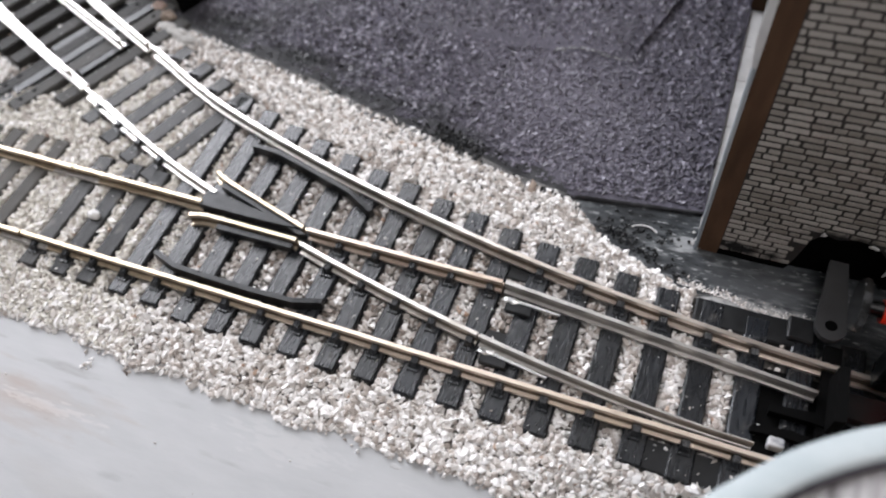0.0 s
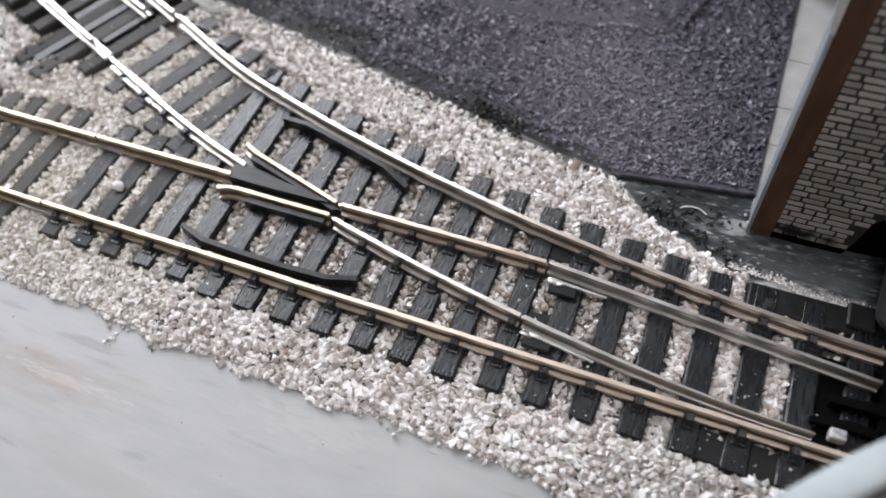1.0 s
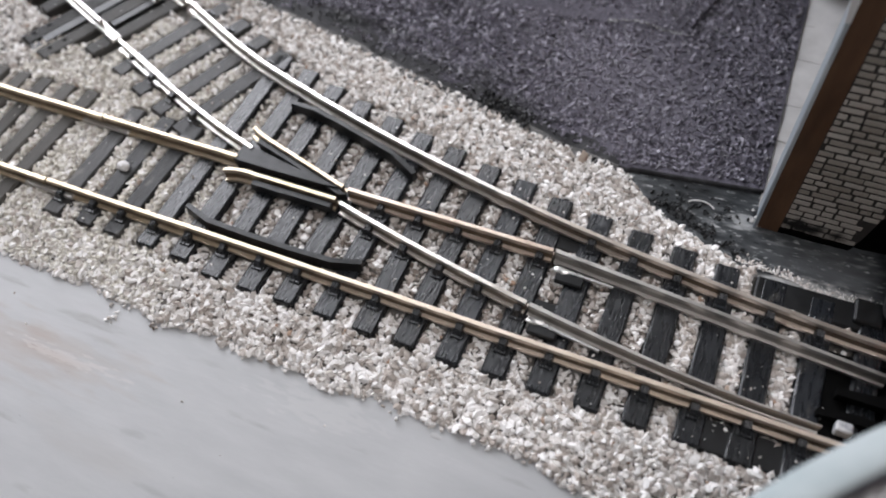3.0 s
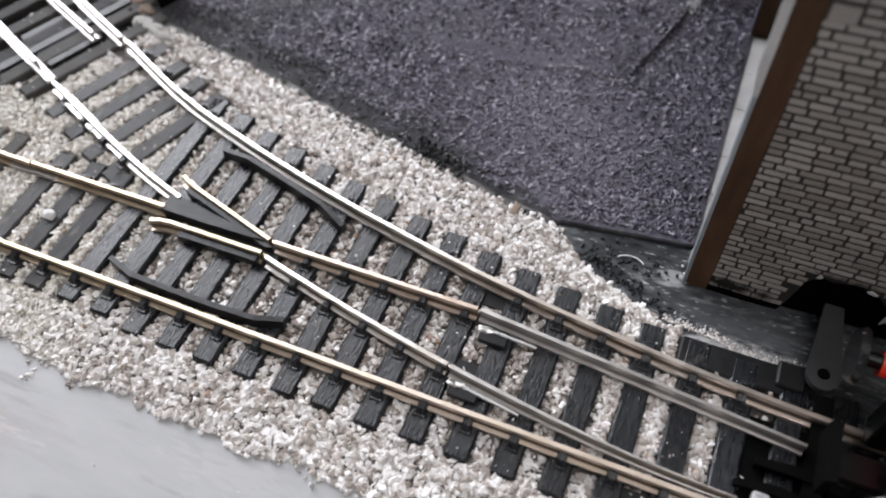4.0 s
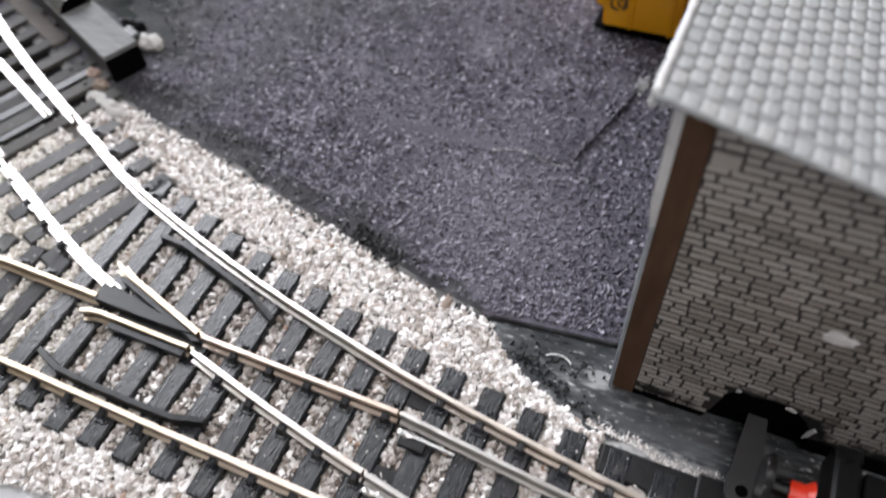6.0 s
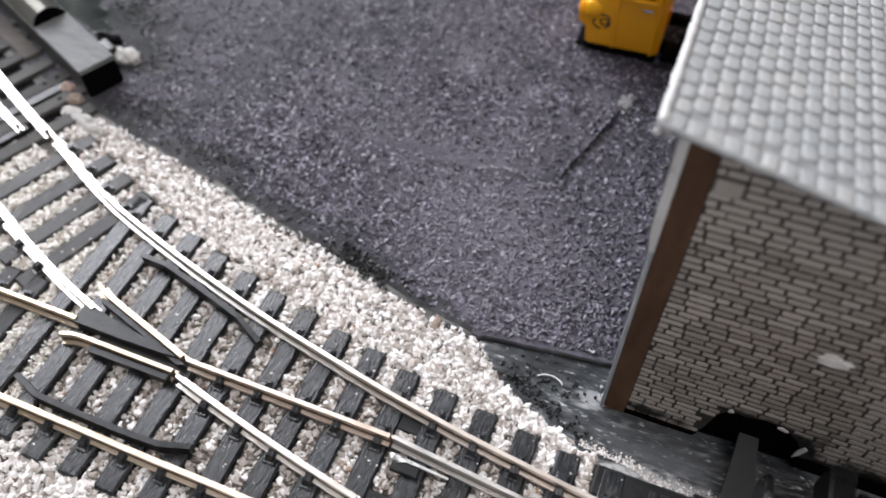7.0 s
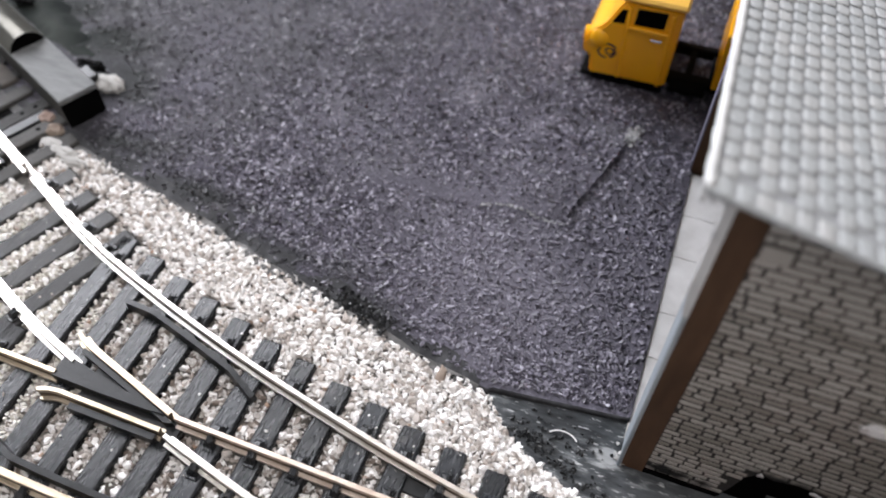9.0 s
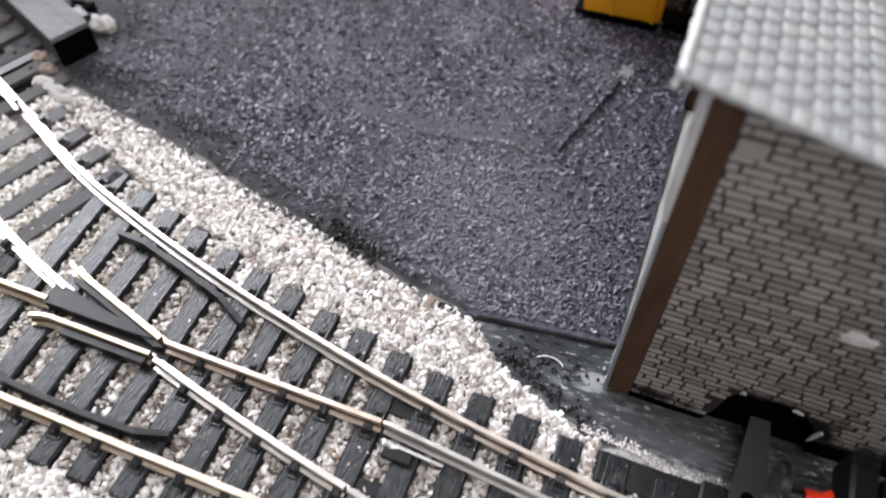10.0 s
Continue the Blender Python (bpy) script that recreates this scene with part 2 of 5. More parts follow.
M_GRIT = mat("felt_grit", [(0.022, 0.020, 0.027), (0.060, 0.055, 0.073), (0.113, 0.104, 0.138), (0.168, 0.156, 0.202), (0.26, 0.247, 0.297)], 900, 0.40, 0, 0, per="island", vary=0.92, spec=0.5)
for c_, z_ in FELT_DARK:
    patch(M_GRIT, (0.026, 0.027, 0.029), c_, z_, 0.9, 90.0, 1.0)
# the same uneven light put into the grit's colour
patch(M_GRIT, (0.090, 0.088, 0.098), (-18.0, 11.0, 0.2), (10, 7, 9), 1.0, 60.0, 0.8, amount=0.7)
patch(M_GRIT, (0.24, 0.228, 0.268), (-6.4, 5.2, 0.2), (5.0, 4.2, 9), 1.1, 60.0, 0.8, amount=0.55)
M_DUST = mat("grey_dust", [(0.24, 0.24, 0.245), (0.46, 0.46, 0.46)], 900, 0.9, per="island", vary=0.7)
M_ARM = mat("dark_grey_plastic_arm", [(0.030, 0.030, 0.0305), (0.046, 0.046, 0.047)], 300, 0.5, 0, 0.1, 900)
M_FELTEDGE = mat("smooth_felt_edge", [(0.013, 0.013, 0.014), (0.033, 0.033, 0.035), (0.078, 0.078, 0.081)], 350, 0.75, 0, 0.4, 900, coarse=120, spec=0.2)
M_GLUE = mat("dried_grey_glue", [(0.045, 0.044, 0.043), (0.11, 0.108, 0.105), (0.23, 0.225, 0.216)], 600, 0.6, 0, 0.5, 1100, (0.35, 1, 1), coarse=160, turn=radians(14))
M_STRIP = mat("black_painted_ground", [(0.010, 0.012, 0.0135), (0.028, 0.031, 0.034), (0.06, 0.066, 0.07), (0.26, 0.27, 0.275)], 750, 0.34, 0, 0.8, 600,
              (0.45, 1.4, 1), coarse=160, turn=radians(-25))
stain(M_STRIP, (0.58, 0.59, 0.59), 1200, 0.63, (0.38, 1.3, 1), radians(-18))
stain(M_STRIP, (0.10, 0.106, 0.11), 520, 0.61, (0.7, 1, 1), radians(-18))
patch(M_STRIP, (0.50, 0.50, 0.49), (-3.2, 1.80, 0.1), (1.1, 0.18, 9), 0.6, 900.0, 1.8, (0.5, 1, 1), amount=0.8)
patch(M_STRIP, (0.12, 0.128, 0.136), (-2.9, 2.2, 0.1), (1.3, 0.55, 9), 1.0, 300.0, 0.9, (0.5, 1, 1), amount=0.8)
stain(M_STRIP, (0.42, 0.43, 0.43), 1500, 0.625, (0.4, 1.2, 1), radians(-22))
patch(M_STRIP, (0.40, 0.41, 0.41), (-4.55, 2.7, 0.1), (0.35, 0.18, 9), 0.5, 700.0, 1.6, (0.4, 1, 1), amount=0.7)
M_BRICK = mat("printed_grey_brick", [(0.25, 0.229, 0.198), (0.352, 0.324, 0.288), (0.45, 0.419, 0.381)], 900, 0.75, 0, 0.5, 1300, per="object", vary=0.55)
M_MORTAR = mat("dark_mortar_card", [(0.020, 0.018, 0.017), (0.048, 0.043, 0.040)], 900, 0.85, 0, 0.2, 1500)
# bricks and mortar turn black towards the wall's foot and round the hole
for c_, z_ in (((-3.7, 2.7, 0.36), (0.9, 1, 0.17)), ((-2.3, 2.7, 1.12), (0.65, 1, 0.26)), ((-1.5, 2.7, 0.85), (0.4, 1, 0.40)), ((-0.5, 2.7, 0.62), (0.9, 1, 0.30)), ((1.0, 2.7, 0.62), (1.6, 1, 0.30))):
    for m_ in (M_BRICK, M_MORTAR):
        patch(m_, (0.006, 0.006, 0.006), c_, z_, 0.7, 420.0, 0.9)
M_BROWN = mat("dark_brown_corner", [(0.056, 0.029, 0.015), (0.088, 0.047, 0.026), (0.135, 0.077, 0.045)], 420, 0.7, 0, 0.25, 900, (1, 1, 0.25), coarse=110, spec=0.2)
M_PALE = mat("pale_card_edge", [(0.5, 0.5, 0.5), (0.68, 0.68, 0.67)], 500, 0.6, 0, 0.2, 900)
stain(M_PALE, (0.17, 0.19, 0.22), 330, 0.57, (1, 1, 0.4), 0.0)
M_VERGE = mat("soft_white_card", [(0.54, 0.54, 0.535), (0.70, 0.70, 0.69)], 500, 0.8, 0, 0.3, 900)
M_BLUE = mat("blue_grey_card_edge", [(0.10, 0.13, 0.155), (0.22, 0.26, 0.29), (0.42, 0.45, 0.47)], 350, 0.4, 0, 0.2, 900, (1, 1, 0.12))
stain(M_BLUE, (0.56, 0.57, 0.58), 420, 0.64, (1, 1, 0.3), 0.0)
M_PURPLE = mat("mauve_grey_card_edge", [(0.15, 0.145, 0.20), (0.22, 0.21, 0.28)], 400, 0.6, 0, 0.1, 900)
M_SLAB = mat("pale_printed_paving", [(0.42, 0.41, 0.40), (0.54, 0.53, 0.52), (0.62, 0.61, 0.60)], 220, 0.75, 0, 0.1, 900, coarse=70)
M_SLABJOINT = mat("paving_joint", [(0.32, 0.30, 0.28), (0.43, 0.41, 0.385)], 500, 0.9)
M_TILE = mat("pale_grey_roof_tile", [(0.325, 0.342, 0.346), (0.365, 0.377, 0.378), (0.41, 0.409, 0.40)], 350, 0.55, 0, 0.25, 1200, per="object", vary=0.3)
M_TILEBED = mat("roof_tile_joint", [(0.24, 0.248, 0.252), (0.30, 0.307, 0.312)], 700, 0.8, 0, 0.2, 1200)
M_YELLOW = mat("yellow_enamel", [(0.93, 0.42, 0.005), (0.97, 0.47, 0.008)], 120, 0.22, 0, 0.03, 600, rough_vary=0.05)
# cab yellow with the roof's bright sheen put into the colour
M_YELLOWROOF = mat("yellow_enamel_sheen", [(0.80, 0.46, 0.07), (0.86, 0.52, 0.10)], 120, 0.3, 0, 0.03, 600, rough_vary=0.05)
M_CHROME = mat("chrome", [(0.75, 0.75, 0.75), (0.85, 0.85, 0.85)], 300, 0.2, 1.0)
# near-black; in holes and openings the dark inside is put into the colour
M_DARK = mat("near_black", [(0.0015, 0.0015, 0.0015), (0.003, 0.003, 0.003)], 300, 0.9, spec=0.03)
M_TAR = mat("matt_black_chassis", [(0.002, 0.002, 0.002), (0.005, 0.005, 0.005)], 300, 0.85, spec=0.06)
M_RED = mat("red_enamel", [(0.75, 0.035, 0.012), (0.82, 0.05, 0.018)], 200, 0.32, 0, 0.05, 700, rough_vary=0.06)
M_LOCO = mat("black_enamel", [(0.0025, 0.003, 0.003), (0.006, 0.0065, 0.0065)], 300, 0.3, 0, 0.06, 800, spec=0.25)
M_GLOSSBLACK = mat("glossy_black_enamel", [(0.003, 0.003, 0.003), (0.007, 0.007, 0.007)], 300, 0.14, 0, 0.1, 500, spec=0.9)
M_GREYPLATE = mat("grey_plastic_plate", [(0.085, 0.09, 0.09), (0.15, 0.155, 0.155), (0.21, 0.215, 0.215)], 700, 0.65, 0, 0.3, 1200, (0.25, 1, 1), turn=radians(24), spec=0.2)
M_MOTORSIDE = mat("dull_grey_plastic", [(0.04, 0.041, 0.038), (0.075, 0.076, 0.07)], 300, 0.6, 0, 0.15, 900)
M_GLOSSGREY = mat("glossy_grey_plastic", [(0.20, 0.205, 0.19), (0.28, 0.285, 0.265)], 200, 0.2, 0.7, 0.04, 900, rough_vary=0.04, spec=1.0)
M_GREENGREY = mat("grey_green_painted_ground", [(0.014, 0.017, 0.016), (0.05, 0.056, 0.051), (0.105, 0.112, 0.10)], 110, 0.9, 0, 0.2, 700, coarse=55, spec=0.08)
# near-black band over the mound's edge and the felt beside it
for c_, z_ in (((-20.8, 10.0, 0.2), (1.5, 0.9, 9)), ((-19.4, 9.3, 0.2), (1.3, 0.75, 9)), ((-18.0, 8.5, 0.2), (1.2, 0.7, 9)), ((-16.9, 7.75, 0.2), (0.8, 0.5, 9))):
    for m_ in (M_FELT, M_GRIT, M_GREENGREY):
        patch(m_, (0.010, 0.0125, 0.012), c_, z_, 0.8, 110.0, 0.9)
M_PLANK = mat("pale_brown_plank", [(0.05, 0.044, 0.038), (0.10, 0.088, 0.078), (0.17, 0.152, 0.138)], 300, 0.9, 0, 0.2, 700, (0.3, 1, 1), coarse=90, turn=radians(24))
M_PLASTER = mat("white_plaster_lump", [(0.40, 0.39, 0.37), (0.54, 0.53, 0.51)], 500, 0.85, 0, 0.4, 900)
M_PINK = mat("pinkish_clay_lump", [(0.30, 0.20, 0.165), (0.43, 0.33, 0.28)], 500, 0.8, 0, 0.4, 900)
M_BROWNSTONE = mat("rusty_brown_scrap", [(0.19, 0.14, 0.11), (0.32, 0.26, 0.21)], 700, 0.9)
M_TORN = mat("torn_white_paper", [(0.68, 0.67, 0.66), (0.86, 0.85, 0.84)], 700, 0.85, 0, 0.4, 1200)
M_RIM = mat("pale_blue_grey_rim", [(0.37, 0.43, 0.445), (0.52, 0.57, 0.58)], 160, 0.2, 0, 0.08, 700)
M_SEAMSHADE = mat("seam_shade", [(0.035, 0.03, 0.038), (0.07, 0.062, 0.075)], 400, 0.7)
M_CANOPY = mat("streaky_grey_boarding", [(0.20, 0.185, 0.185), (0.42, 0.405, 0.40), (0.64, 0.63, 0.62)], 1000, 0.7, 0, 0.3, 900, (1, 0.09, 1), coarse=420)
M_WALL = mat("room_wall_paint", [(0.29, 0.285, 0.275), (0.34, 0.335, 0.325)], 8, 0.8, coarse=1.5)
M_CEIL = mat("room_ceiling_paint", [(0.55, 0.55, 0.54), (0.6, 0.6, 0.59)], 8, 0.85, coarse=1.5)
M_FLOOR = mat("room_carpet", [(0.14, 0.13, 0.12), (0.2, 0.19, 0.17)], 60, 0.95, coarse=5)
M_FRAME = mat("white_window_paint", [(0.74, 0.74, 0.73), (0.8, 0.8, 0.79)], 20, 0.4, coarse=4)

# ---- building helpers: everything below is modelled in centimetres ----


def part(name, bm, material, parent=None, label="", smooth=False, kind=""):
    """Links a bmesh, modelled in centimetres, as one mesh object."""
    me = bpy.data.meshes.new(name)
    bm.normal_update()
    bm.to_mesh(me)
    bm.free()
    me.transform(Matrix.Scale(CM, 4))
    mats = material if isinstance(material, (list, tuple)) else [material]
    for q in mats:
        me.materials.append(q)
    if smooth:
        for p in me.polygons:
            p.use_smooth = True
    ob = new(name, me)
    if parent:
        ob.parent = parent
        ob.matrix_parent_inverse = Matrix.Translation(root_of(parent)).inverted()
    return tagged(ob, label, "", "", kind)


def root_of(ob):
    v = Vector((0, 0, 0))
    while ob:
        v = v + ob.location
        ob = ob.parent if not ob.parent else None
    return v


def thing(name, base, label, category, group="", kind=""):
    """An Empty at the base of a thing."""
    ob = new(name)
    ob.empty_display_size = 0.005
    ob.location = Vector(base) * CM
    return tagged(ob, label, category, group, kind)


def share(name, me, parent, m, label=""):
    """One more object on a shared mesh; m in centimetres, world space."""
    ob = new(name, me)
    ob.parent = parent
    m = m.copy()
    m.translation *= CM
    ob.matrix_basis = Matrix.Translation(-Vector(parent.location)) @ m if parent.type == "EMPTY" else m
    return tagged(ob, label)


def mesh_of(name, bm, material, smooth=False):
    me = bpy.data.meshes.new(name)
    bm.normal_update()
    bm.to_mesh(me)
    bm.free()
    me.transform(Matrix.Scale(CM, 4))
    me.materials.append(material)
    if smooth:
        for p in me.polygons:
            p.use_smooth = True
    return me


def add_box(bm, x0, x1, y0, y1, z0, z1, m=None, bevel=0.0):
    made = bmesh.ops.create_cube(bm, size=1.0)["verts"]
    for v in made:
        v.co = Vector(((x0 + x1) / 2 + v.co.x * (x1 - x0), (y0 + y1) / 2 + v.co.y * (y1 - y0), (z0 + z1) / 2 + v.co.z * (z1 - z0)))
    if bevel:
        edges = list({e for v in made for e in v.link_edges})
        r = bmesh.ops.bevel(bm, geom=edges, offset=bevel, segments=1, affect="EDGES")
        made = list({v for f in r["faces"] for v in f.verts} | {v for v in made if v.is_valid})
    if m:
        bmesh.ops.transform(bm, matrix=m, verts=made)
    return made


def box(*a, **k):
    bm = bmesh.new()
    add_box(bm, *a, **k)
    return bm


def add_cyl(bm, a, b, r0, r1=None, n=20):
    a, b = Vector(a), Vector(b)
    r1 = r0 if r1 is None else r1
    rot = (b - a).to_track_quat("Z", "Y").to_matrix().to_4x4()
    return bmesh.ops.create_cone(bm, cap_ends=True, segments=n, radius1=r0, radius2=r1, depth=(b - a).length,
                                 matrix=Matrix.Translation((a + b) / 2) @ rot)["verts"]


def cyl(*a, **k):
    bm = bmesh.new()
    add_cyl(bm, *a, **k)
    return bm


def prism(pts, y0, y1, axis="y"):
    """A closed outline, extruded along y, x or z."""
    bm = bmesh.new()
    put = {"y": lambda p, q: (p[0], q, p[1]), "z": lambda p, q: (p[0], p[1], q), "x": lambda p, q: (q, p[0], p[1])}[axis]
    a = [bm.verts.new(put(p, y0)) for p in pts]
    b = [bm.verts.new(put(p, y1)) for p in pts]
    bm.faces.new(a)
    bm.faces.new(b[::-1])
    for k in range(len(pts)):
        bm.faces.new((a[k - 1], a[k], b[k], b[k - 1]))
    bmesh.ops.recalc_face_normals(bm, faces=bm.faces)
    return bm


def lump(centre, size, seed, sub=3, rough=0.25, flat=True):
    bm = bmesh.new()
    bmesh.ops.create_icosphere(bm, subdivisions=sub, radius=1.0)
    for v in bm.verts:
        k = 1 + rough * noise.noise(v.co * 1.7 + Vector((seed * 7.3, seed, 0))) + 0.5 * rough * noise.noise(v.co * 4.1 + Vector((0, seed * 3.1, 9)))
        v.co = Vector((centre[0] + v.co.x * size[0] * k, centre[1] + v.co.y * size[1] * k, centre[2] + max(v.co.z, -0.35 if flat else -2) * size[2] * k))
    return bm


def interp(x, table):
    if x <= table[0][0]:
        (a, b), (c, d) = table[0], table[1]
        return b + (x - a) * (d - b) / (c - a)
    for (a, b), (c, d) in zip(table, table[1:]):
        if x <= c:
            return b + (x - a) * (d - b) / (c - a)
    (a, b), (c, d) = table[-2], table[-1]
    return b + (x - a) * (d - b) / (c - a)


# ---- the room ----
BX0, BX1, BY0, BY1 = -45.0, 45.0, -35.0, 45.0
floor_ob = tagged(part("floor", box(-98, 98, -112, 112, -80, -76), M_FLOOR), "dark carpeted floor of the room", "floor", kind="structure")
ceiling_ob = tagged(part("ceiling", box(-98, 98, -112, 112, 124, 128), M_CEIL), "plain white painted ceiling", "ceiling", kind="structure")
for nm, b in (("wall_north", (-91, 91, 104, 110, -76, 124)), ("wall_south", (-91, 91, -110, -104, -76, 124)), ("wall_east", (85, 91, -104, 104, -76, 124))):
    tagged(part(nm, box(*b), M_WALL), "plain grey painted room wall", "wall", kind="structure")
bm = bmesh.new()
for b in ((-91, -86, -104, 10, -76, 124), (-91, -86, 10, 104, -76, 20), (-91, -86, 10, 104, 108, 124)):
    add_box(bm, *b)
tagged(part("wall_west", bm, M_WALL), "grey room wall with a window opening", "wall", kind="structure")
win = thing("window_1", (-88, 57, 20), "white-framed window letting in daylight", "window", kind="structure")
for b in ((-90, -87, 10, 12.6, 20, 108), (-90, -87, 101.4, 104, 20, 108), (-90, -87, 12.6, 101.4, 20, 22.6), (-90, -87, 12.6, 101.4, 105.4, 108)):
    part("window_frame", box(*b), M_FRAME, win)

# ---- baseboard ----
bm = bmesh.new()
add_box(bm, BX0, BX1, BY0, BY1, -1.2, 0.0, bevel=0.05)
baseboard = thing("baseboard", (0, 0, -76), "grey painted wooden baseboard of a model railway", "baseboard", kind="structure")
part("board", bm, M_BOARD, baseboard)
for lx in (BX0 + 3, BX1 - 3):
    for ly in (BY0 + 3, BY1 - 3):
        part("leg", box(lx - 2, lx + 2, ly - 2, ly + 2, -76, -1.2), M_WALL, baseboard)

# ---- track geometry ----
R, G = 43.8, 0.825
Z0, ZS, ZR = 0.05, 0.25, 0.50


def straight(y):
    return lambda s: Vector((s, y, 0))


def ease(x):
    """The laid curve tightens a little beyond the frog."""
    k = min(1.0, max(0.0, (-13.5 - x) / 4.0))
    return 0.26 * k * k * (3 - 2 * k)


def arc(r):
    return lambda s: Vector((r * math.sin(s / r), R - r * math.cos(s / r) + (ease(r * math.sin(s / r)) if r < R + 0.1 else 0.6 * ease(r * math.sin(s / r))), 0))


def local(o, deg):
    """A frame at o whose x runs along the track, turned by deg."""
    return Matrix.Translation(o) @ Matrix.Rotation(radians(deg), 4, "Z")


PROFILE = [(-0.096, 0.0), (0.096, 0.0), (0.096, 0.052), (0.036, 0.056), (0.020, 0.155), (0.039, 0.172), (0.039, 0.240), (0.031, 0.25),
           (-0.031, 0.25), (-0.039, 0.240), (-0.039, 0.172), (-0.020, 0.155), (-0.036, 0.056), (-0.096, 0.052)]


def rail(name, path, s0, s1, parent, mats, z=ZS, steps=None, taper0=1.0, taper1=1.0, m=None, height=1.0, label="", wobble=0.0):
    """A flat-bottomed rail swept along path(s)."""
    n = steps or max(2, int(abs(s1 - s0) / 0.5))
    bm = bmesh.new()
    rings = []
    for k in range(n + 1):
        s = s0 + (s1 - s0) * k / n
        p, q = path(s), path(s + 0.01)
        d = (q - p).normalized()
        side = Vector((-d.y, d.x, 0))
        w = taper0 + (taper1 - taper0) * k / n
        off = wobble * noise.noise(Vector((s * 0.9, s0, 3.3)))
        rings.append([bm.verts.new(p + side * (a * w + off) + Vector((0, 0, z + b * height))) for a, b in PROFILE])
    L = len(PROFILE)
    for ra, rb in zip(rings, rings[1:]):
        for k in range(L):
            f = bm.faces.new((ra[k - 1], ra[k], rb[k], rb[k - 1]))
            f.material_index = 0 if 5 <= k <= 11 and k not in (0,) else 1
            if k in (2, 3, 0, 13):
                f.material_index = 0
            if k in (4, 5, 11, 12):
                f.material_index = 1
    for ring, rev in ((rings[0], False), (rings[-1], True)):
        f = bm.faces.new(ring[::-1] if rev else ring)
        f.material_index = 1
    bmesh.ops.recalc_face_normals(bm, faces=bm.faces)
    if m:
        bmesh.ops.transform(bm, matrix=m, verts=bm.verts)
    return part(name, bm, mats, parent, label)


BRASS, STEEL, BRIGHT, COPPER = [M_RAIL, M_WEB], [M_STEEL, M_STEELSIDE], [M_RAIL_GLARE, M_WEB_GLARE], [M_COPPER, M_WEB]


def sleeper_mesh(length, width=0.37, material=M_SLEEPER):
    bm = bmesh.new()
    add_box(bm, -width / 2, width / 2, -length / 2, length / 2, Z0, ZS, bevel=0.03)
    return mesh_of("sleeper", bm, material)


def chair_mesh():
    bm = bmesh.new()
    add_box(bm, -0.10, 0.10, -0.06, 0.12, 0.0, 0.032, bevel=0.01)
    lo = [bm.verts.new((x, y, 0.025)) for x, y in ((-0.085, -0.07), (0.085, -0.07), (0.080, 0.085), (-0.080, 0.085))]
    hi = [bm.verts.new((x, y, z)) for x, y, z in ((-0.055, -0.075, 0.145), (0.055, -0.075, 0.145), (0.050, 0.020, 0.125), (-0.050, 0.020, 0.125))]
    bm.faces.new(hi)
    for k in range(4):
        bm.faces.new((lo[k - 1], lo[k], hi[k], hi[k - 1]))
    bmesh.ops.recalc_face_normals(bm, faces=bm.faces)
    return mesh_of("rail_chair", bm, M_SLEEPER)


CHAIR = chair_mesh()
_sl = {}
SLEEPERS = []


def sleeper(parent, m, lo, hi, rails=(), width=0.37):
    """A sleeper across the frame m from lo to hi, with chairs outside and inside the rails."""
    far_track = m.translation.x < -16.85
    dusty = (2 if m.translation.y > 3 else 3) if far_track else int(m.translation.x < -13.9)
    key = (round(hi - lo, 1), width, dusty)
    if key not in _sl:
        _sl[key] = sleeper_mesh(key[0], width, (M_SLEEPER, M_SLEEPER_DUSTSHEEN, M_SLEEPER_PALE, M_SLEEPER_BROWN)[dusty])
    at = m @ Matrix.Translation((0, (lo + hi) / 2, 0)) @ Matrix.Rotation(radians(random.uniform(-0.6, 0.6)), 4, "Z")
    ob = share("sleeper", _sl[key], parent, at)
    SLEEPERS.append((at.inverted(), key[0] / 2 + 0.0, width / 2))
    inv = at.inverted()
    for y, out in rails if dusty < 2 else ():
        c = share("rail_chair", CHAIR, ob, inv @ m @ Matrix.Translation((0, y + 0.12 * out, ZS)) @ Matrix.Rotation(0 if out > 0 else math.pi, 4, "Z"))
    return ob


def d_y(x, r):
    return R - math.sqrt(r * r - x * x)


# ---- the turnout ----
turnout = thing("railway_turnout", (-8, 1, 0), "model railway turnout with black plastic sleepers and brassy rails", "railway track", "turnouts")
xs = [-0.35 - 0.705 * k for k in range(20)]
for x in xs:
    lo, hi = -G - (0.62 if x > -12.4 else 0.48), d_y(x, R - G) + 0.62
    rl = [(-G, -1), (d_y(x, R - G), 1)]
    if x > -10.5:
        if x < -7.2:
            rl += [(G, 1), (d_y(x, R + G), -1), (G, -1)]
        if x < -2.6 and x > -7:
            rl += [(d_y(x, R - G), -1)]
    sleeper(turnout, Matrix.Translation((x, 0, 0)), lo, hi, rl)
for x in (-14.42, -15.04, -15.76):
    sleeper(turnout, Matrix.Translation((x, 0, 0)), -G - 0.46, G + 0.55, [(-G, -1), (G, 1)])
for s in (-14.55, -15.26, -15.99, -16.77):
    p = arc(R)(s)
    sleeper(turnout, local(p, -math.degrees(-s / R)), -G - 0.55, G + 0.62, [(-G, -1), (G, 1)])
rail("stock_rail", straight(-G), -16.05, 0.0, turnout, BRASS, steps=40, wobble=0.01)
rail("stock_rail", arc(R - G), -16.85, 0.0, turnout, BRIGHT, steps=44, wobble=0.01)
rail("point_rail", straight(G), -16.05, -13.08, turnout, BRASS)
rail("point_rail", arc(R + G), -17.6, -13.12, turnout, BRIGHT)
_a, _b = arc(R + G)(-17.2), arc(R + G)(-16.0)
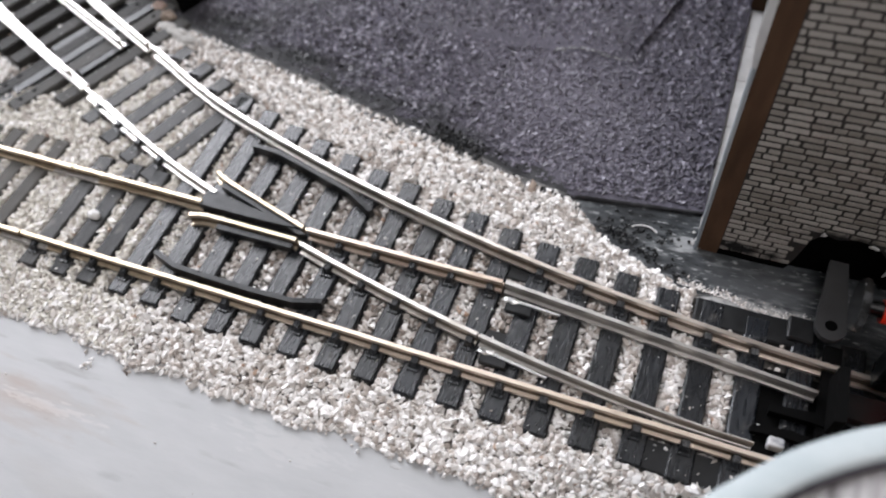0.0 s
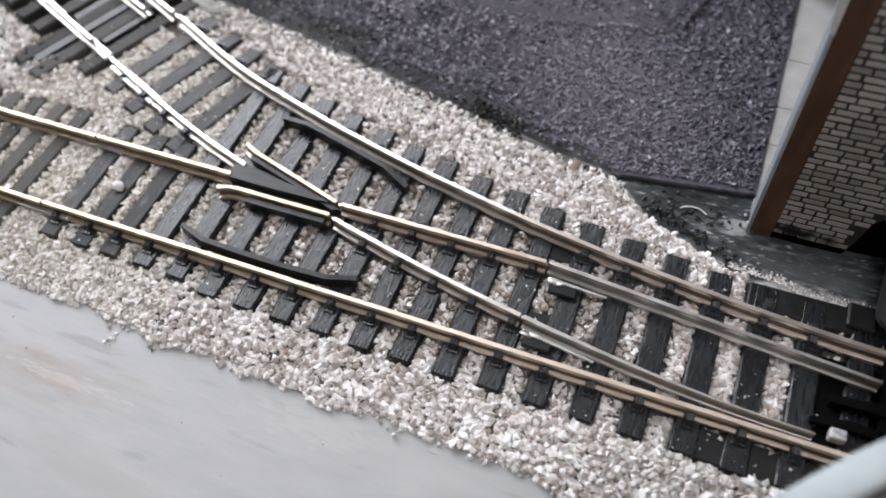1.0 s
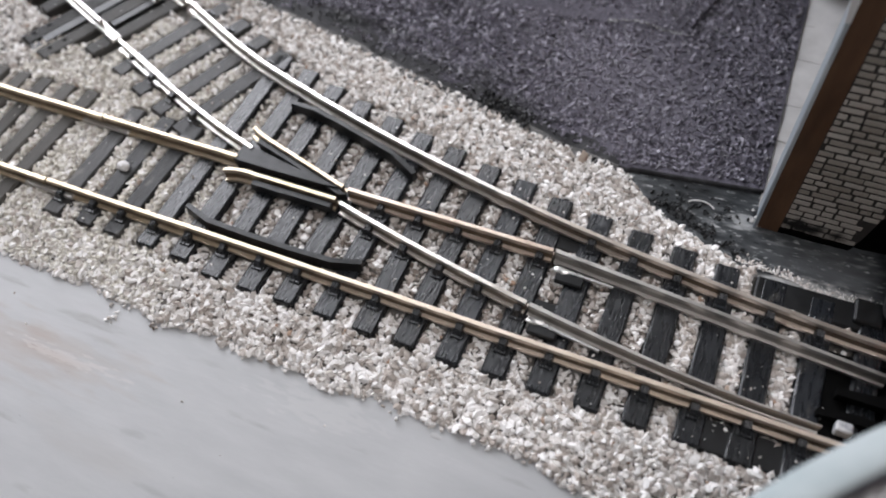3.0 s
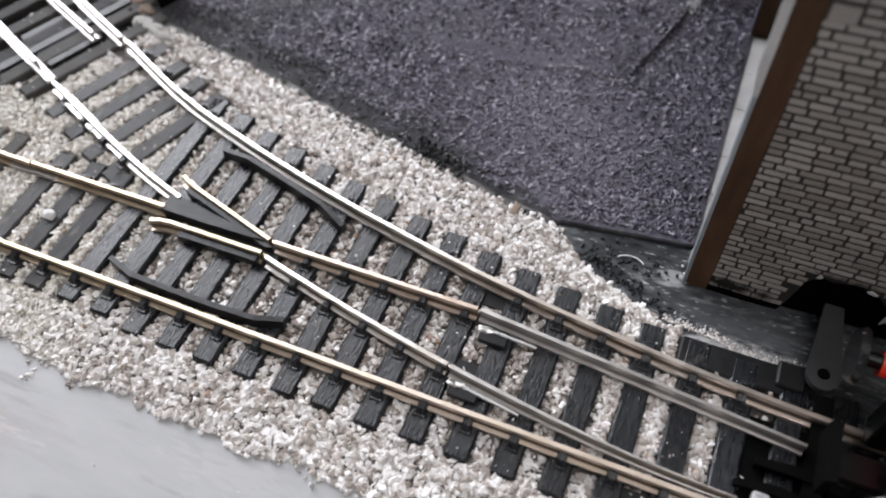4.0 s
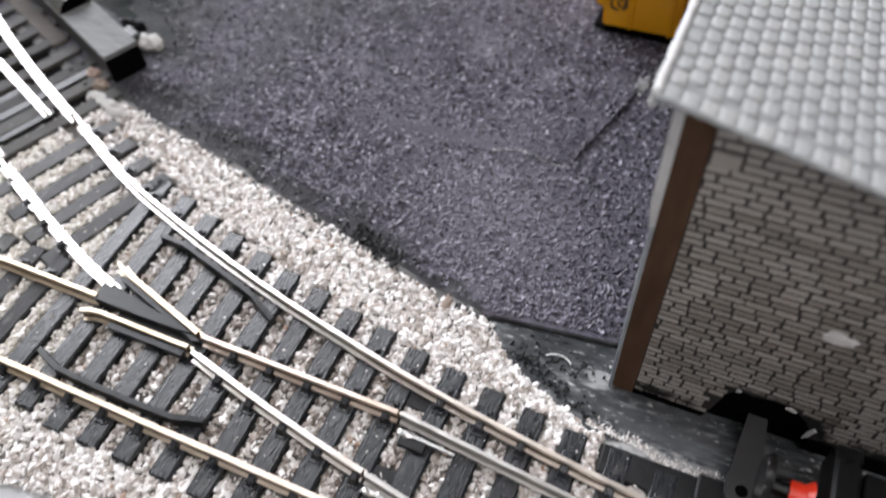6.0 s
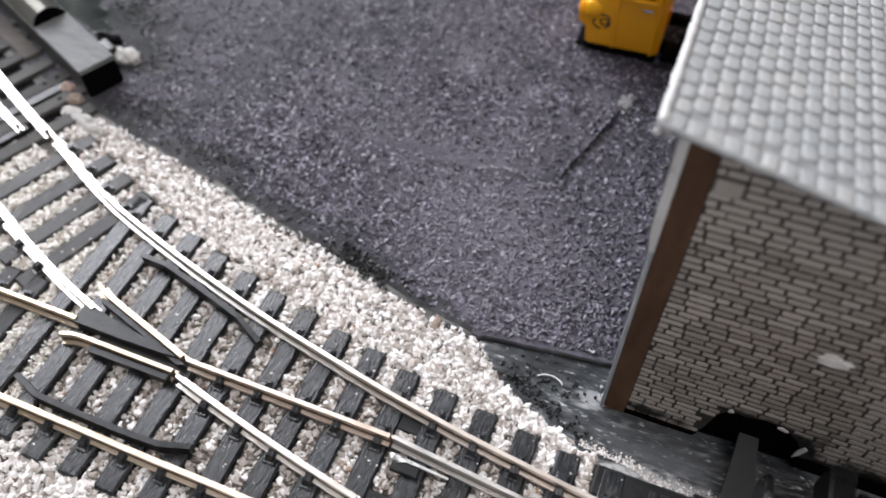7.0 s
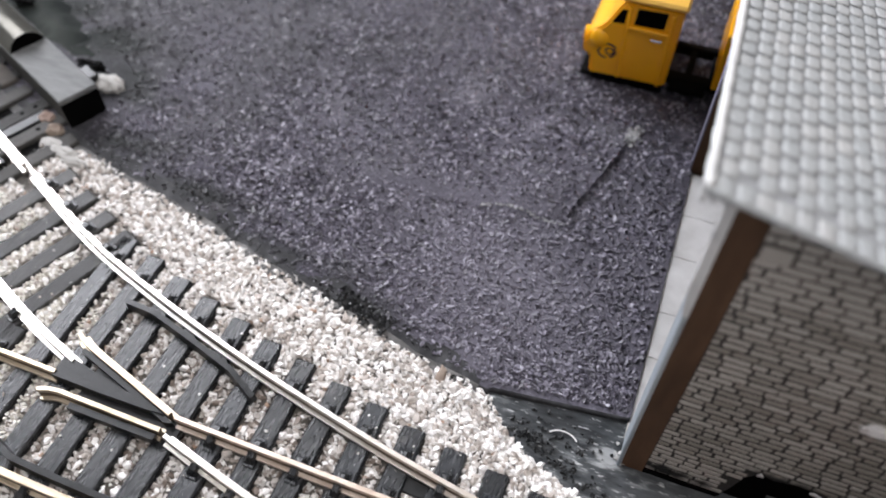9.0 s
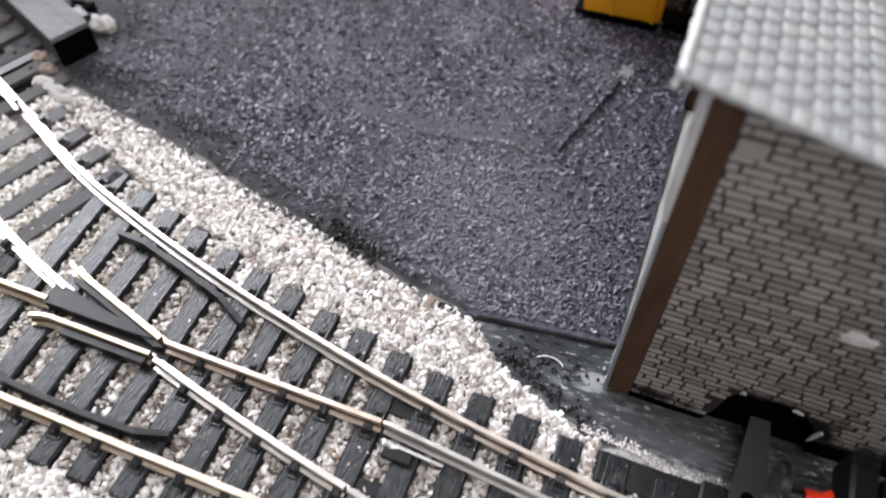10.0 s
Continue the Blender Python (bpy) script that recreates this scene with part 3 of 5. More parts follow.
part("rail_joiner", box(0.0, (_b - _a).length, -0.13, 0.13, ZS, 0.325, m=Matrix.Translation(_a) @ Matrix.Rotation(math.atan2(_b.y - _a.y, _b.x - _a.x), 4, "Z"), bevel=0.02), M_TIN, turnout, "folded metal rail joiner")
rail("closure_rail", straight(G), -10.85, -7.20, turnout, COPPER)
rail("closure_rail", arc(R + G), -10.95, -7.31, turnout, BRIGHT)


def blade_a(s):
    k = (s + 7.06) / 4.8
    return Vector((s, G + (0.40 - G) * k, 0))


rail("switch_rail", blade_a, -7.15, -2.25, turnout, STEEL, steps=14, taper1=0.7, label="grey steel switch rail")
rail("switch_rail", lambda s: arc(R + G)(s) + Vector((0, 0.03 * max(0, (s + 5.5)) ** 2 * 0.4, 0)), -7.26, -3.0, turnout, STEEL, steps=14, taper1=0.25, label="grey steel switch rail")
# wing rails, bent round the frog
rail("wing_rail", lambda s: Vector((s, 0.84 + 0.295 * (-10.95 - s) if s > -12.9 else 1.415 + 0.5 * (-12.9 - s), 0)), -13.15, -10.95, turnout, BRASS, steps=12)
rail("wing_rail", lambda s: Vector((s, 0.56 + 0.0 * s if s > -12.9 else 0.56 - 0.35 * (-12.9 - s), 0)), -13.15, -10.95, turnout, BRASS, steps=12)
# plastic frog between the rails
part("frog", prism([(-13.12, 0.76), (-13.12, 1.16), (-12.2, 0.99), (-11.35, 0.87), (-11.05, 0.81), (-11.35, 0.78), (-12.2, 0.76)], ZS, 0.475, "z"), M_BLACK, turnout, "black plastic frog nose")
part("frog_base", prism([(-12.6, 0.60), (-10.75, 0.56), (-10.75, 0.92), (-12.6, 1.26)], ZS, 0.30, "z"), M_BLACK, turnout, "black plastic frog base")
part("wing_guard", prism([(-12.95, 1.28), (-11.9, 0.98), (-11.0, 0.70), (-10.85, 0.74), (-11.0, 0.80), (-11.9, 1.07), (-12.95, 1.37)], ZS, 0.44, "z"), M_BLACK, turnout, "black plastic wing guard")
part("wing_guard", prism([(-12.55, 0.38), (-11.0, 0.40), (-11.0, 0.50), (-12.55, 0.48)], ZS, 0.43, "z"), M_BLACK, turnout, "black plastic frog")


def check(pts, name="check_rail"):
    """A black plastic check rail along a few points, with flared ends."""
    bm = bmesh.new()
    rows = []
    for k, (x, y) in enumerate(pts):
        a = pts[min(k + 1, len(pts) - 1)]
        b = pts[max(k - 1, 0)]
        d = Vector((a[0] - b[0], a[1] - b[1], 0)).normalized()
        sd = Vector((-d.y, d.x, 0)) * 0.045
        top = 0.47 if 0 < k < len(pts) - 1 else 0.44
        p = Vector((x, y, 0))
        rows.append([bm.verts.new(p + sd * e + Vector((0, 0, h))) for e, h in ((-1.4, ZS), (1.4, ZS), (1, top), (-1, top))])
    for ra, rb in zip(rows, rows[1:]):
        for k in range(4):
            bm.faces.new((ra[k - 1], ra[k], rb[k], rb[k - 1]))
    bm.faces.new(rows[0])
    bm.faces.new(rows[-1][::-1])
    bmesh.ops.recalc_face_normals(bm, faces=bm.faces)
    part(name, bm, M_BLACK, turnout, "black plastic check rail")


check([(-13.35, -0.40), (-12.8, -0.58), (-12.0, -0.60), (-11.2, -0.60), (-10.45, -0.57), (-9.98, -0.42)])
check([(x, d_y(x, R - G) - e) for x, e in ((-12.85, 0.40), (-12.3, 0.27), (-11.7, 0.25), (-11.1, 0.25), (-10.5, 0.27), (-9.95, 0.42))])
# moulded strips that tie the end sleepers, and the tie bar
part("side_web", box(-4.55, -0.4, -1.42, -0.95, 0.06, 0.225, bevel=0.02), M_BLACK, turnout)
part("side_web", box(-4.15, -2.30, 1.18, 1.66, 0.06, 0.243, bevel=0.03), M_BLACK, turnout)
for b_ in ((-15.85, -14.95, -1.12, -0.93), (-7.28, -6.62, 1.08, 1.36), (-7.35, -6.75, -0.16, 0.06)):
    part("side_web", box(b_[0], b_[1], b_[2], b_[3], 0.07, 0.215, bevel=0.02), M_BLACK, turnout)
part("web_block", box(-2.75, -2.35, 1.28, 1.70, 0.10, 0.34, bevel=0.03), M_BLACK, turnout)
part("toe_plate", box(-3.0, -0.4, -0.68, 0.72, 0.08, 0.20), M_TAR, turnout)
bm = bmesh.new()
outline = [(-2.30, 2.80)] + [(-2.18 + 0.23 * math.cos(a), 1.57 + 0.26 * math.sin(a)) for a in [radians(q) for q in range(180, 361, 20)]] + [(-2.02, 2.80)]
tie = part("tie_bar_arm", prism(outline, 0.40, 0.50, "z"), M_ARM, turnout, "dark grey plastic arm with a round hole")
part("hole", cyl((-2.18, 1.57, 0.45), (-2.18, 1.57, 0.504), 0.09), M_DARK, tie)
part("tie_bar", box(-2.2, -1.95, -1.1, 1.3, 0.26, 0.36), M_TAR, turnout)
part("tie_bar_hook", prism([(-2.85, 0.05), (-2.2, 0.12), (-1.6, 0.02), (-1.6, -0.12), (-2.3, -0.05), (-2.85, -0.06)], 0.24, 0.40, "z"), M_TAR, turnout)
part("tie_bar_hook", prism([(-3.05, -0.32), (-2.5, -0.24), (-2.0, -0.30), (-2.0, -0.40), (-2.6, -0.38), (-3.05, -0.42)], 0.24, 0.36, "z"), M_TAR, turnout)
part("pivot_block", box(-2.80, -2.58, -0.58, -0.42, 0.22, 0.40, bevel=0.02), M_PALE, turnout, "small white plastic block")
# contact clips at the insulated joints
for base, d in (((-7.2, -0.39), Vector((1.15, -0.16, 0))), ((-7.1, 0.62), Vector((0.95, -0.05, 0)))):
    p = Vector((base[0], base[1], 0))
    sd = Vector((-d.y, d.x, 0)).normalized()
    part("contact_strip", prism([(p + sd * 0.03)[:2], (p + d + sd * 0.015)[:2], (p + d - sd * 0.015)[:2], (p - sd * 0.03)[:2]], 0.31, 0.36, "z"), M_TIN, turnout, "bright tin contact strip")
    part("contact_clip", lump((p.x + 0.12, p.y - 0.02, 0.33), (0.15, 0.07, 0.06), 3 + base[1], 2, 0.3), M_TIN, turnout, "bright tin contact strip")
    part("clip_block", box(p.x + 0.05, p.x + 0.5, p.y - 0.22, p.y - 0.03, 0.24, 0.34, bevel=0.02), M_BLACK, turnout)

# ---- plain straight track to the far side of the turnout ----
track = thing("straight_track", (-24, 0, 0), "straight model railway track with black plastic sleepers", "railway track", "track lengths")
for k in range(32):
    x = -16.95 - 0.58 * k
    sleeper(track, Matrix.Translation((x, 0, 0)), -1.5, 1.5, [(-G, -1), (G, 1), (-G, 1), (G, -1)], 0.33)
for y in (-G, G):
    rail("rail", straight(y), -36, -16.08, track, BRASS, steps=36, wobble=0.012)
    part("rail_joiner", box(-16.6, -15.5, y - 0.125, y + 0.125, ZS, 0.325, bevel=0.02), M_STEEL, track, "folded metal rail joiner")

toe = thing("straight_track", (4, 0, 0), "straight model railway track under the black locomotive", "railway track", "track lengths")
for k in range(16):
    sleeper(toe, Matrix.Translation((0.45 + 0.72 * k, 0, 0)), -1.5, 1.5, [(-G, -1), (G, 1)], 0.33)
for y in (-G, G):
    rail("rail", straight(y), 0.03, 12, toe, BRASS, steps=16)

# ---- the second turnout, beyond the curve ----
A2 = radians(23.4)
o2 = Vector((-16.76, 3.53, 0))
# frame: x runs on along the track, y towards the felt
M2 = Matrix.Translation(o2) @ Matrix(((-math.cos(A2), math.sin(A2), 0, 0), (math.sin(A2), math.cos(A2), 0, 0), (0, 0, 1, 0), (0, 0, 0, 1)))
M2R = Matrix.Translation(o2) @ Matrix.Rotation(-A2, 4, "Z")
turnout2 = thing("railway_turnout", tuple(M2 @ Vector((5, 0, 0))), "model railway turnout whose rails shine white in the window light", "railway track", "turnouts")


def far(fn):
    return lambda s: M2 @ fn(s)


def bend(y, k):
    return lambda s: Vector((s, y + k * s * s / (2 * R), 0))


for k in range(22):
    s = 0.55 + 0.70 * k
    lo, hi = -G - 0.62, G + 0.62 + s * s / (2 * R)
    if k in (1, 2):
        lo, hi = -G - 1.35, G + 1.75
    elif k in (0, 3, 4, 5, 6):
        hi += 0.55
    sleeper(turnout2, M2R @ Matrix.Translation((-s, 0, 0)), lo, hi, [(-G, -1), (G + s * s / (2 * R), 1)] if k not in (1, 2) else [])
for k, s in ((1, 1.25), (2, 1.95)):
    for y in (-1.95, -1.6, 1.55, 1.85):
        q = M2 @ Vector((s + 0.02, y, 0))
        part("pin_hole", cyl((q.x, q.y, ZS - 0.02), (q.x, q.y, ZS + 0.003), 0.05, n=10), M_DARK, turnout2)
part("motor_web", box(-2.15, -1.05, -2.2, -2.0, 0.08, 0.22, m=M2R), M_BLACK, turnout2)
part("motor_web", box(-2.15, -1.05, 1.75, 1.95, 0.08, 0.22, m=M2R), M_BLACK, turnout2)
# added matt black sheet that makes the shadow gaps between sleepers dark
part("gap_underlay", box(-5.2, -0.35, 1.0, 2.35, 0.06, 0.15, m=M2R), M_TAR, turnout2, "black underlay that darkens the gaps between sleepers")
part("tie_bar", box(-1.72, -1.50, -1.9, 1.9, 0.20, 0.27, m=M2R), M_BLACK, turnout2)
part("side_plank", box(-9.0, -3.1, 1.62, 2.05, 0.10, 0.262, m=M2R, bevel=0.05), M_PLANK, turnout2, "pale brown plank beside the point motor")
part("toe_plate", box(-2.3, -0.9, -0.62, 0.62, 0.09, 0.235, m=M2R), M_BLACK, turnout2)
rail("stock_rail", far(straight(-G)), 0.9, 18, turnout2, BRIGHT, steps=30, wobble=0.01)
rail("stock_rail", far(bend(G, 1.0)), 0.25, 18, turnout2, BRIGHT, steps=30, wobble=0.01)
rail("switch_rail", far(lambda s: Vector((s, -G + 0.05 + (s - 2.0) ** 2 / (2 * R) * 1.15, 0))), 2.1, 12, turnout2, BRIGHT, steps=20, taper0=0.3)
rail("switch_rail", far(lambda s: Vector((s, G - 0.36 + 0.0 * s, 0))), 0.85, 12, turnout2, BRIGHT, steps=20, taper0=0.8)
for y in (-G,):
    part("rail_joiner", box(-1.2, -0.35, y - 0.11, y + 0.11, ZS, 0.33, m=M2R, bevel=0.02), M_STEEL, turnout2)

# ---- ballast ----
FELT_EDGE = [(-40, 9.5), (-20, 6.6), (-17, 5.55), (-14.7, 5.05), (-12.6, 4.55), (-10.9, 4.1), (-9.2, 3.72), (-7.9, 3.35), (-6.6, 3.12)]
BALLAST_TOP = FELT_EDGE + [(-6.0, 2.5), (-5.04, 2.05), (-4.5, 1.86), (-3.6, 1.78), (-3.1, 1.57), (-2.3, 1.42), (12, 1.5)]
BALLAST_LOW = [(-40, -2.16), (-15, -2.18), (-12.6, -2.29), (-10.5, -2.31), (-8.8, -2.29), (-7.2, -2.27), (-5.8, -2.46), (-4.5, -2.52), (12, -2.45)]


def low_edge(x):
    return interp(x, BALLAST_LOW) + 0.13 * noise.noise(Vector((x * 1.3, 0, 0))) + 0.07 * noise.noise(Vector((x * 4.1, 5, 0)))


def top_edge(x):
    return interp(x, BALLAST_TOP) + 0.08 * noise.noise(Vector((x * 1.7, 8, 0)))


def bed(x, y):
    """Height of the ballast bed."""
    lo, hi = low_edge(x), top_edge(x)
    a = min(1.0, max(0.0, (y - lo) / 0.9))
    b = min(1.0, max(0.0, (hi + 0.25 - y) / 0.5))
    inside = (1.0 if x > -14 else 0.0) * min(1.0, max(0.0, min(y + 1.6, d_y(max(x, -16.8), R - G) + 0.75 - y) / 0.35))
    left = min(1.0, max(0.0, (-13.0 - x) / 1.5))
    k = min(1.0, max(0.0, (-16.9 - x) / 0.6)) * min(1.0, max(0.0, (y - 1.9 - 0.42 * (-17.0 - x)) / 0.4))
    return 0.002 + (1 - 0.85 * k) * (0.135 - 0.035 * inside + 0.015 * left) * a * b + 0.02 * noise.noise(Vector((x * 2.2, y * 2.2, 1)))


ballast = thing("ballast", (-10, 0, 0), "pale grey and beige crushed stone ballast round the sleepers", "ballast", kind="stuff")
bm = bmesh.new()
NX, NY = 150, 44
grid = []
for i in range(NX + 1):
    x = -30 + 32 * i / NX
    lo, hi = low_edge(x) + 0.1, top_edge(x) + 0.12
    grid.append([bm.verts.new((x, lo + (hi - lo) * j / NY, max(0.004, bed(x, lo + (hi - lo) * j / NY)))) for j in range(NY + 1)])
for i in range(NX):
    for j in range(NY):
        bm.faces.new((grid[i][j], grid[i + 1][j], grid[i + 1][j + 1], grid[i][j + 1]))
tagged(part("ballast_bed", bm, M_EARTH, ballast), kind="stuff")

_ico = bmesh.new()
bmesh.ops.create_icosphere(_ico, subdivisions=1, radius=1.0)
ICO_V = np.array([v.co[:] for v in _ico.verts])
ICO_F = np.array([[v.index for v in f.verts] for f in _ico.faces])
_ico.free()


def stones(name, places, sizes, seed, material, parent, flat=0.75, long=1.0):
    """Many angular chips in one mesh."""
    rng = np.random.default_rng(seed)
    n = len(places)
    P = np.asarray(places)
    V = ICO_V[None] * (1 + rng.uniform(-0.55, 0.55, (n, 12, 1)))
    V = V * (np.asarray(sizes)[:, None, None] * np.stack([rng.uniform(0.8, 1.45, n) * long, rng.uniform(0.65, 1.05, n) / long ** 0.6, rng.uniform(0.55, 1.05, n) * flat], 1)[:, None, :])
    q = rng.normal(size=(n, 4)) * np.array([1.0, 0.35, 0.35, 1.0])
    q /= np.linalg.norm(q, axis=1, keepdims=True)
    w, x, y, z = q.T
    rot = np.stack([np.stack([1 - 2 * (y * y + z * z), 2 * (x * y - z * w), 2 * (x * z + y * w)], 1),
                    np.stack([2 * (x * y + z * w), 1 - 2 * (x * x + z * z), 2 * (y * z - x * w)], 1),
                    np.stack([2 * (x * z - y * w), 2 * (y * z + x * w), 1 - 2 * (x * x + y * y)], 1)], 1)
    V = np.einsum("nij,nkj->nki", rot, V) + P[:, None, :]
    F = (ICO_F[None] + 12 * np.arange(n)[:, None, None]).reshape(-1, 3)
    me = bpy.data.meshes.new(name)
    me.from_pydata((V.reshape(-1, 3) * CM).tolist(), [], F.tolist())
    me.materials.append(material)
    ob = new(name, me)
    if parent:
        ob.parent = parent
        ob.matrix_parent_inverse = Matrix.Translation(parent.location).inverted()
    return tagged(ob, kind="stuff")


rng = random.Random(4)
INV = [(m, hl, hw) for m, hl, hw in SLEEPERS]


def on_sleeper(x, y, grow=0.0):
    p = Vector((x, y, 0))
    for m, hl, hw in INV:
        q = m @ p
        if abs(q.x) < hw + grow and abs(q.y) < hl + grow:
            return True
    return False


def on_rail(x, y):
    if x > -17 and (abs(y + G) < 0.11 or (abs(y - G) < 0.11 and (x < -13 or -10.9 < x < -7)) or abs(y - d_y(x, R - G)) < 0.11 or (x < -7 and abs(y - d_y(x, R + G)) < 0.11 and (x < -13 or x > -10.9))):
        return True
    return x <= -17 and (abs(y + G) < 0.11 or abs(y - G) < 0.11)


places, sizes, dirty_places, dirty_sizes = [], [], [], []
while len(places) + len(dirty_places) < 40000:
    x = -25 + 24 * rng.random() ** 0.88
    lo, hi = low_edge(x), top_edge(x)
    y = lo - 0.05 + (hi - lo + 0.05) * rng.random()
    if on_sleeper(x, y, 0.02 if x > -13.0 else 0.055) or on_rail(x, y):
        continue
    if x > -4.2 and y > 1.2:
        continue
    if x > -3.0 and -1.2 < y < 1.6 and rng.random() < 0.93:
        continue
    if x < -17.0 and y > 2.0 + 0.42 * (-17.0 - x) and rng.random() < 0.9:
        continue
    if -14.5 < x < -5 and -1.2 < y < d_y(x, R - G) + 0.3 and rng.random() < 0.25:
        continue
    r = rng.choice((0.022, 0.029, 0.037, 0.046, 0.060)) * (1.1 if y < -1.45 else 1.0)
    dirty = -16.5 < x < -5.0 and -0.9 < y < d_y(max(x, -16.8), R - G) + 0.1 and rng.random() < min(1.0, (-4.6 - x) / 1.5) * (0.58 if x > -13.5 else 0.0)
    (dirty_places if dirty else places).append((x, y, bed(x, y) + r * rng.uniform(-0.1, 1.3)))
    (dirty_sizes if dirty else sizes).append(r)
# finer, paler chips round the far sleepers
fine_places, fine_sizes = [], []
for k in range(15000):
    x = -19.0 + 6.2 * rng.random()
    lo, hi = low_edge(x), min(top_edge(x), 2.4 + 0.4 * (-13.0 - x))
    y = lo + (hi - lo) * rng.random()
    if not on_sleeper(x, y, 0.03) and not on_rail(x, y) and rng.random() < (-12.6 - x) / 1.5:
        r = rng.uniform(0.020, 0.044)
        fine_places.append((x, y, bed(x, y) + 0.035 + r * rng.uniform(0.3, 1.3)))
        fine_sizes.append(r)
# strays on the bare board below the ballast
for k in range(260):
    x = -22 + 20 * rng.random()
    y = low_edge(x) - abs(rng.gauss(0, 0.06))
    r = rng.choice((0.03, 0.04, 0.05))
    places.append((x, y, 0.01 + r * 0.4))
    sizes.append(r)
# crumbs and dust lying on the sleepers
for k in range(900):
    x = -24 + 21.5 * rng.random()
    y = -1.5 + (d_y(max(x, -20), R - G) + 2.2) * rng.random()
    if on_sleeper(x, y, -0.03) and not on_rail(x, y):
        places.append((x, y, ZS + 0.004))
        sizes.append(rng.choice((0.007, 0.008, 0.010, 0.012, 0.024)))
# the large stones of the near shoulder, one by one
near = [k for k, (p, r) in enumerate(zip(places, sizes)) if -9.5 < p[0] < -4.5 and p[1] < -1.5 and r > 0.049][:300]
STONES = []
for k in range(12):
    bm = bmesh.new()
    bmesh.ops.create_icosphere(bm, subdivisions=1, radius=1.0)
    for v in bm.verts:
        v.co = Vector((v.co.x * rng.uniform(0.8, 1.5), v.co.y * rng.uniform(0.7, 1.1), v.co.z * rng.uniform(0.5, 0.95))) * rng.uniform(0.6, 1.35)
    STONES.append(mesh_of("stone", bm, M_SHOULDER))
for n, k in enumerate(near):
    m = Matrix.Translation(places[k]) @ Euler((rng.uniform(-0.5, 0.5), rng.uniform(-0.5, 0.5), rng.uniform(0, 6.3))).to_matrix().to_4x4() @ Matrix.Scale(sizes[k], 4)
    share("stone", STONES[n % 12], ballast, m)
gone = set(near)
places, sizes = [p for k, p in enumerate(places) if k not in gone], [r for k, r in enumerate(sizes) if k not in gone]
stones("ballast_stones", places, sizes, 11, M_STONE, ballast, flat=0.85)
stones("fine_stones", fine_places, fine_sizes, 14, M_FINESTONE, ballast, flat=0.8)
stones("dirty_stones", dirty_places, dirty_sizes, 13, M_DIRTYSTONE, ballast, flat=0.85)
places, sizes = [], []
while len(places) < 240:
    x = -22 + 18.5 * rng.random()
    y = low_edge(x) + (top_edge(x) - low_edge(x)) * rng.random()
    if not on_sleeper(x, y, 0.02) and not on_rail(x, y):
        places.append((x, y, bed(x, y) + 0.045))
        sizes.append(rng.choice((0.03, 0.04, 0.05)))
stones("rusty_stones", places, sizes, 12, M_RUSTSTONE, ballast, flat=0.85)
tagged(part("white_pebble", lump((-15.1, 0.03, 0.29), (0.13, 0.11, 0.09), 4, 2, 0.3), M_TORN), "small white pebble lying on a black sleeper", "pebble")

# ---- roofing felt yard ----


def felt_edge(x):
    if x <= -6.6:
        return interp(x, FELT_EDGE) + 0.10 * noise.noise(Vector((x * 0.9, 2, 0))) + 0.04 * noise.noise(Vector((x * 3.1, 2, 7)))
    return 3.18 + (x + 6.6) * 0.12


def felt_z(x, y):
    return 0.17 + 0.03 * noise.noise(Vector((x * 0.35, y * 0.35, 0))) + 0.012 * noise.noise(Vector((x * 1.3, y * 1.3, 4)))


yard = thing("felt_yard", (-10, 12, 0), "dark grey mineral roofing felt laid as a yard surface", "roofing felt", kind="structure")
bm = bmesh.new()
cols = []
NXF, NYF = 420, 70
for i in range(NXF + 1):
    x = -36 + (36 - 4.34) * i / NXF
    e = felt_edge(x)
    w_ = max(0.0, 0.24 + 0.16 * noise.noise(Vector((x * 0.7, 4, 1)))) if x < -6.8 else 0.0
    col = [bm.verts.new((x, e - 0.06 - w_, 0.10 if x < -6.8 else 0.03)), bm.verts.new((x, e - 0.05 - 0.5 * w_, 0.15)), bm.verts.new((x, e - 0.02, 0.168))]
    for j in range(NYF + 1):
        v = (j / NYF) ** 2.0
        y = e + (30 - e) * v
        z = felt_z(x, y) + (0.012 * math.exp(-((y - e) / 0.25) ** 2) if x < -6.6 else 0)
        col.append(bm.verts.new((x, y, z)))
    cols.append(col)
for a, b in zip(cols, cols[1:]):
    for k in range(len(a) - 1):
        f = bm.faces.new((a[k], b[k], b[k + 1], a[k + 1]))
        f.smooth = True
        yy = (a[k].co.y - felt_edge(a[k].co.x)) if k > 2 else 0
        f.material_index = 1 if k < 4 or (a[k].co.x < -6.8 and yy < 0.22 + 0.30 * noise.noise(Vector((a[k].co.x * 1.1, yy, 1)))) else 0
        if k < 3 and a[k].co.x < -6.8:
            f.material_index = 2
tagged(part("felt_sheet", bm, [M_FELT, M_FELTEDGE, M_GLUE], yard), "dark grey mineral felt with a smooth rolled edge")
part("felt_sheet", box(-4.34, 25, 9.6, 30, 0.02, 0.15), M_FELT, yard)
# overlapping upper layer with one sharp raised edge
bm = bmesh.new()
rows = []
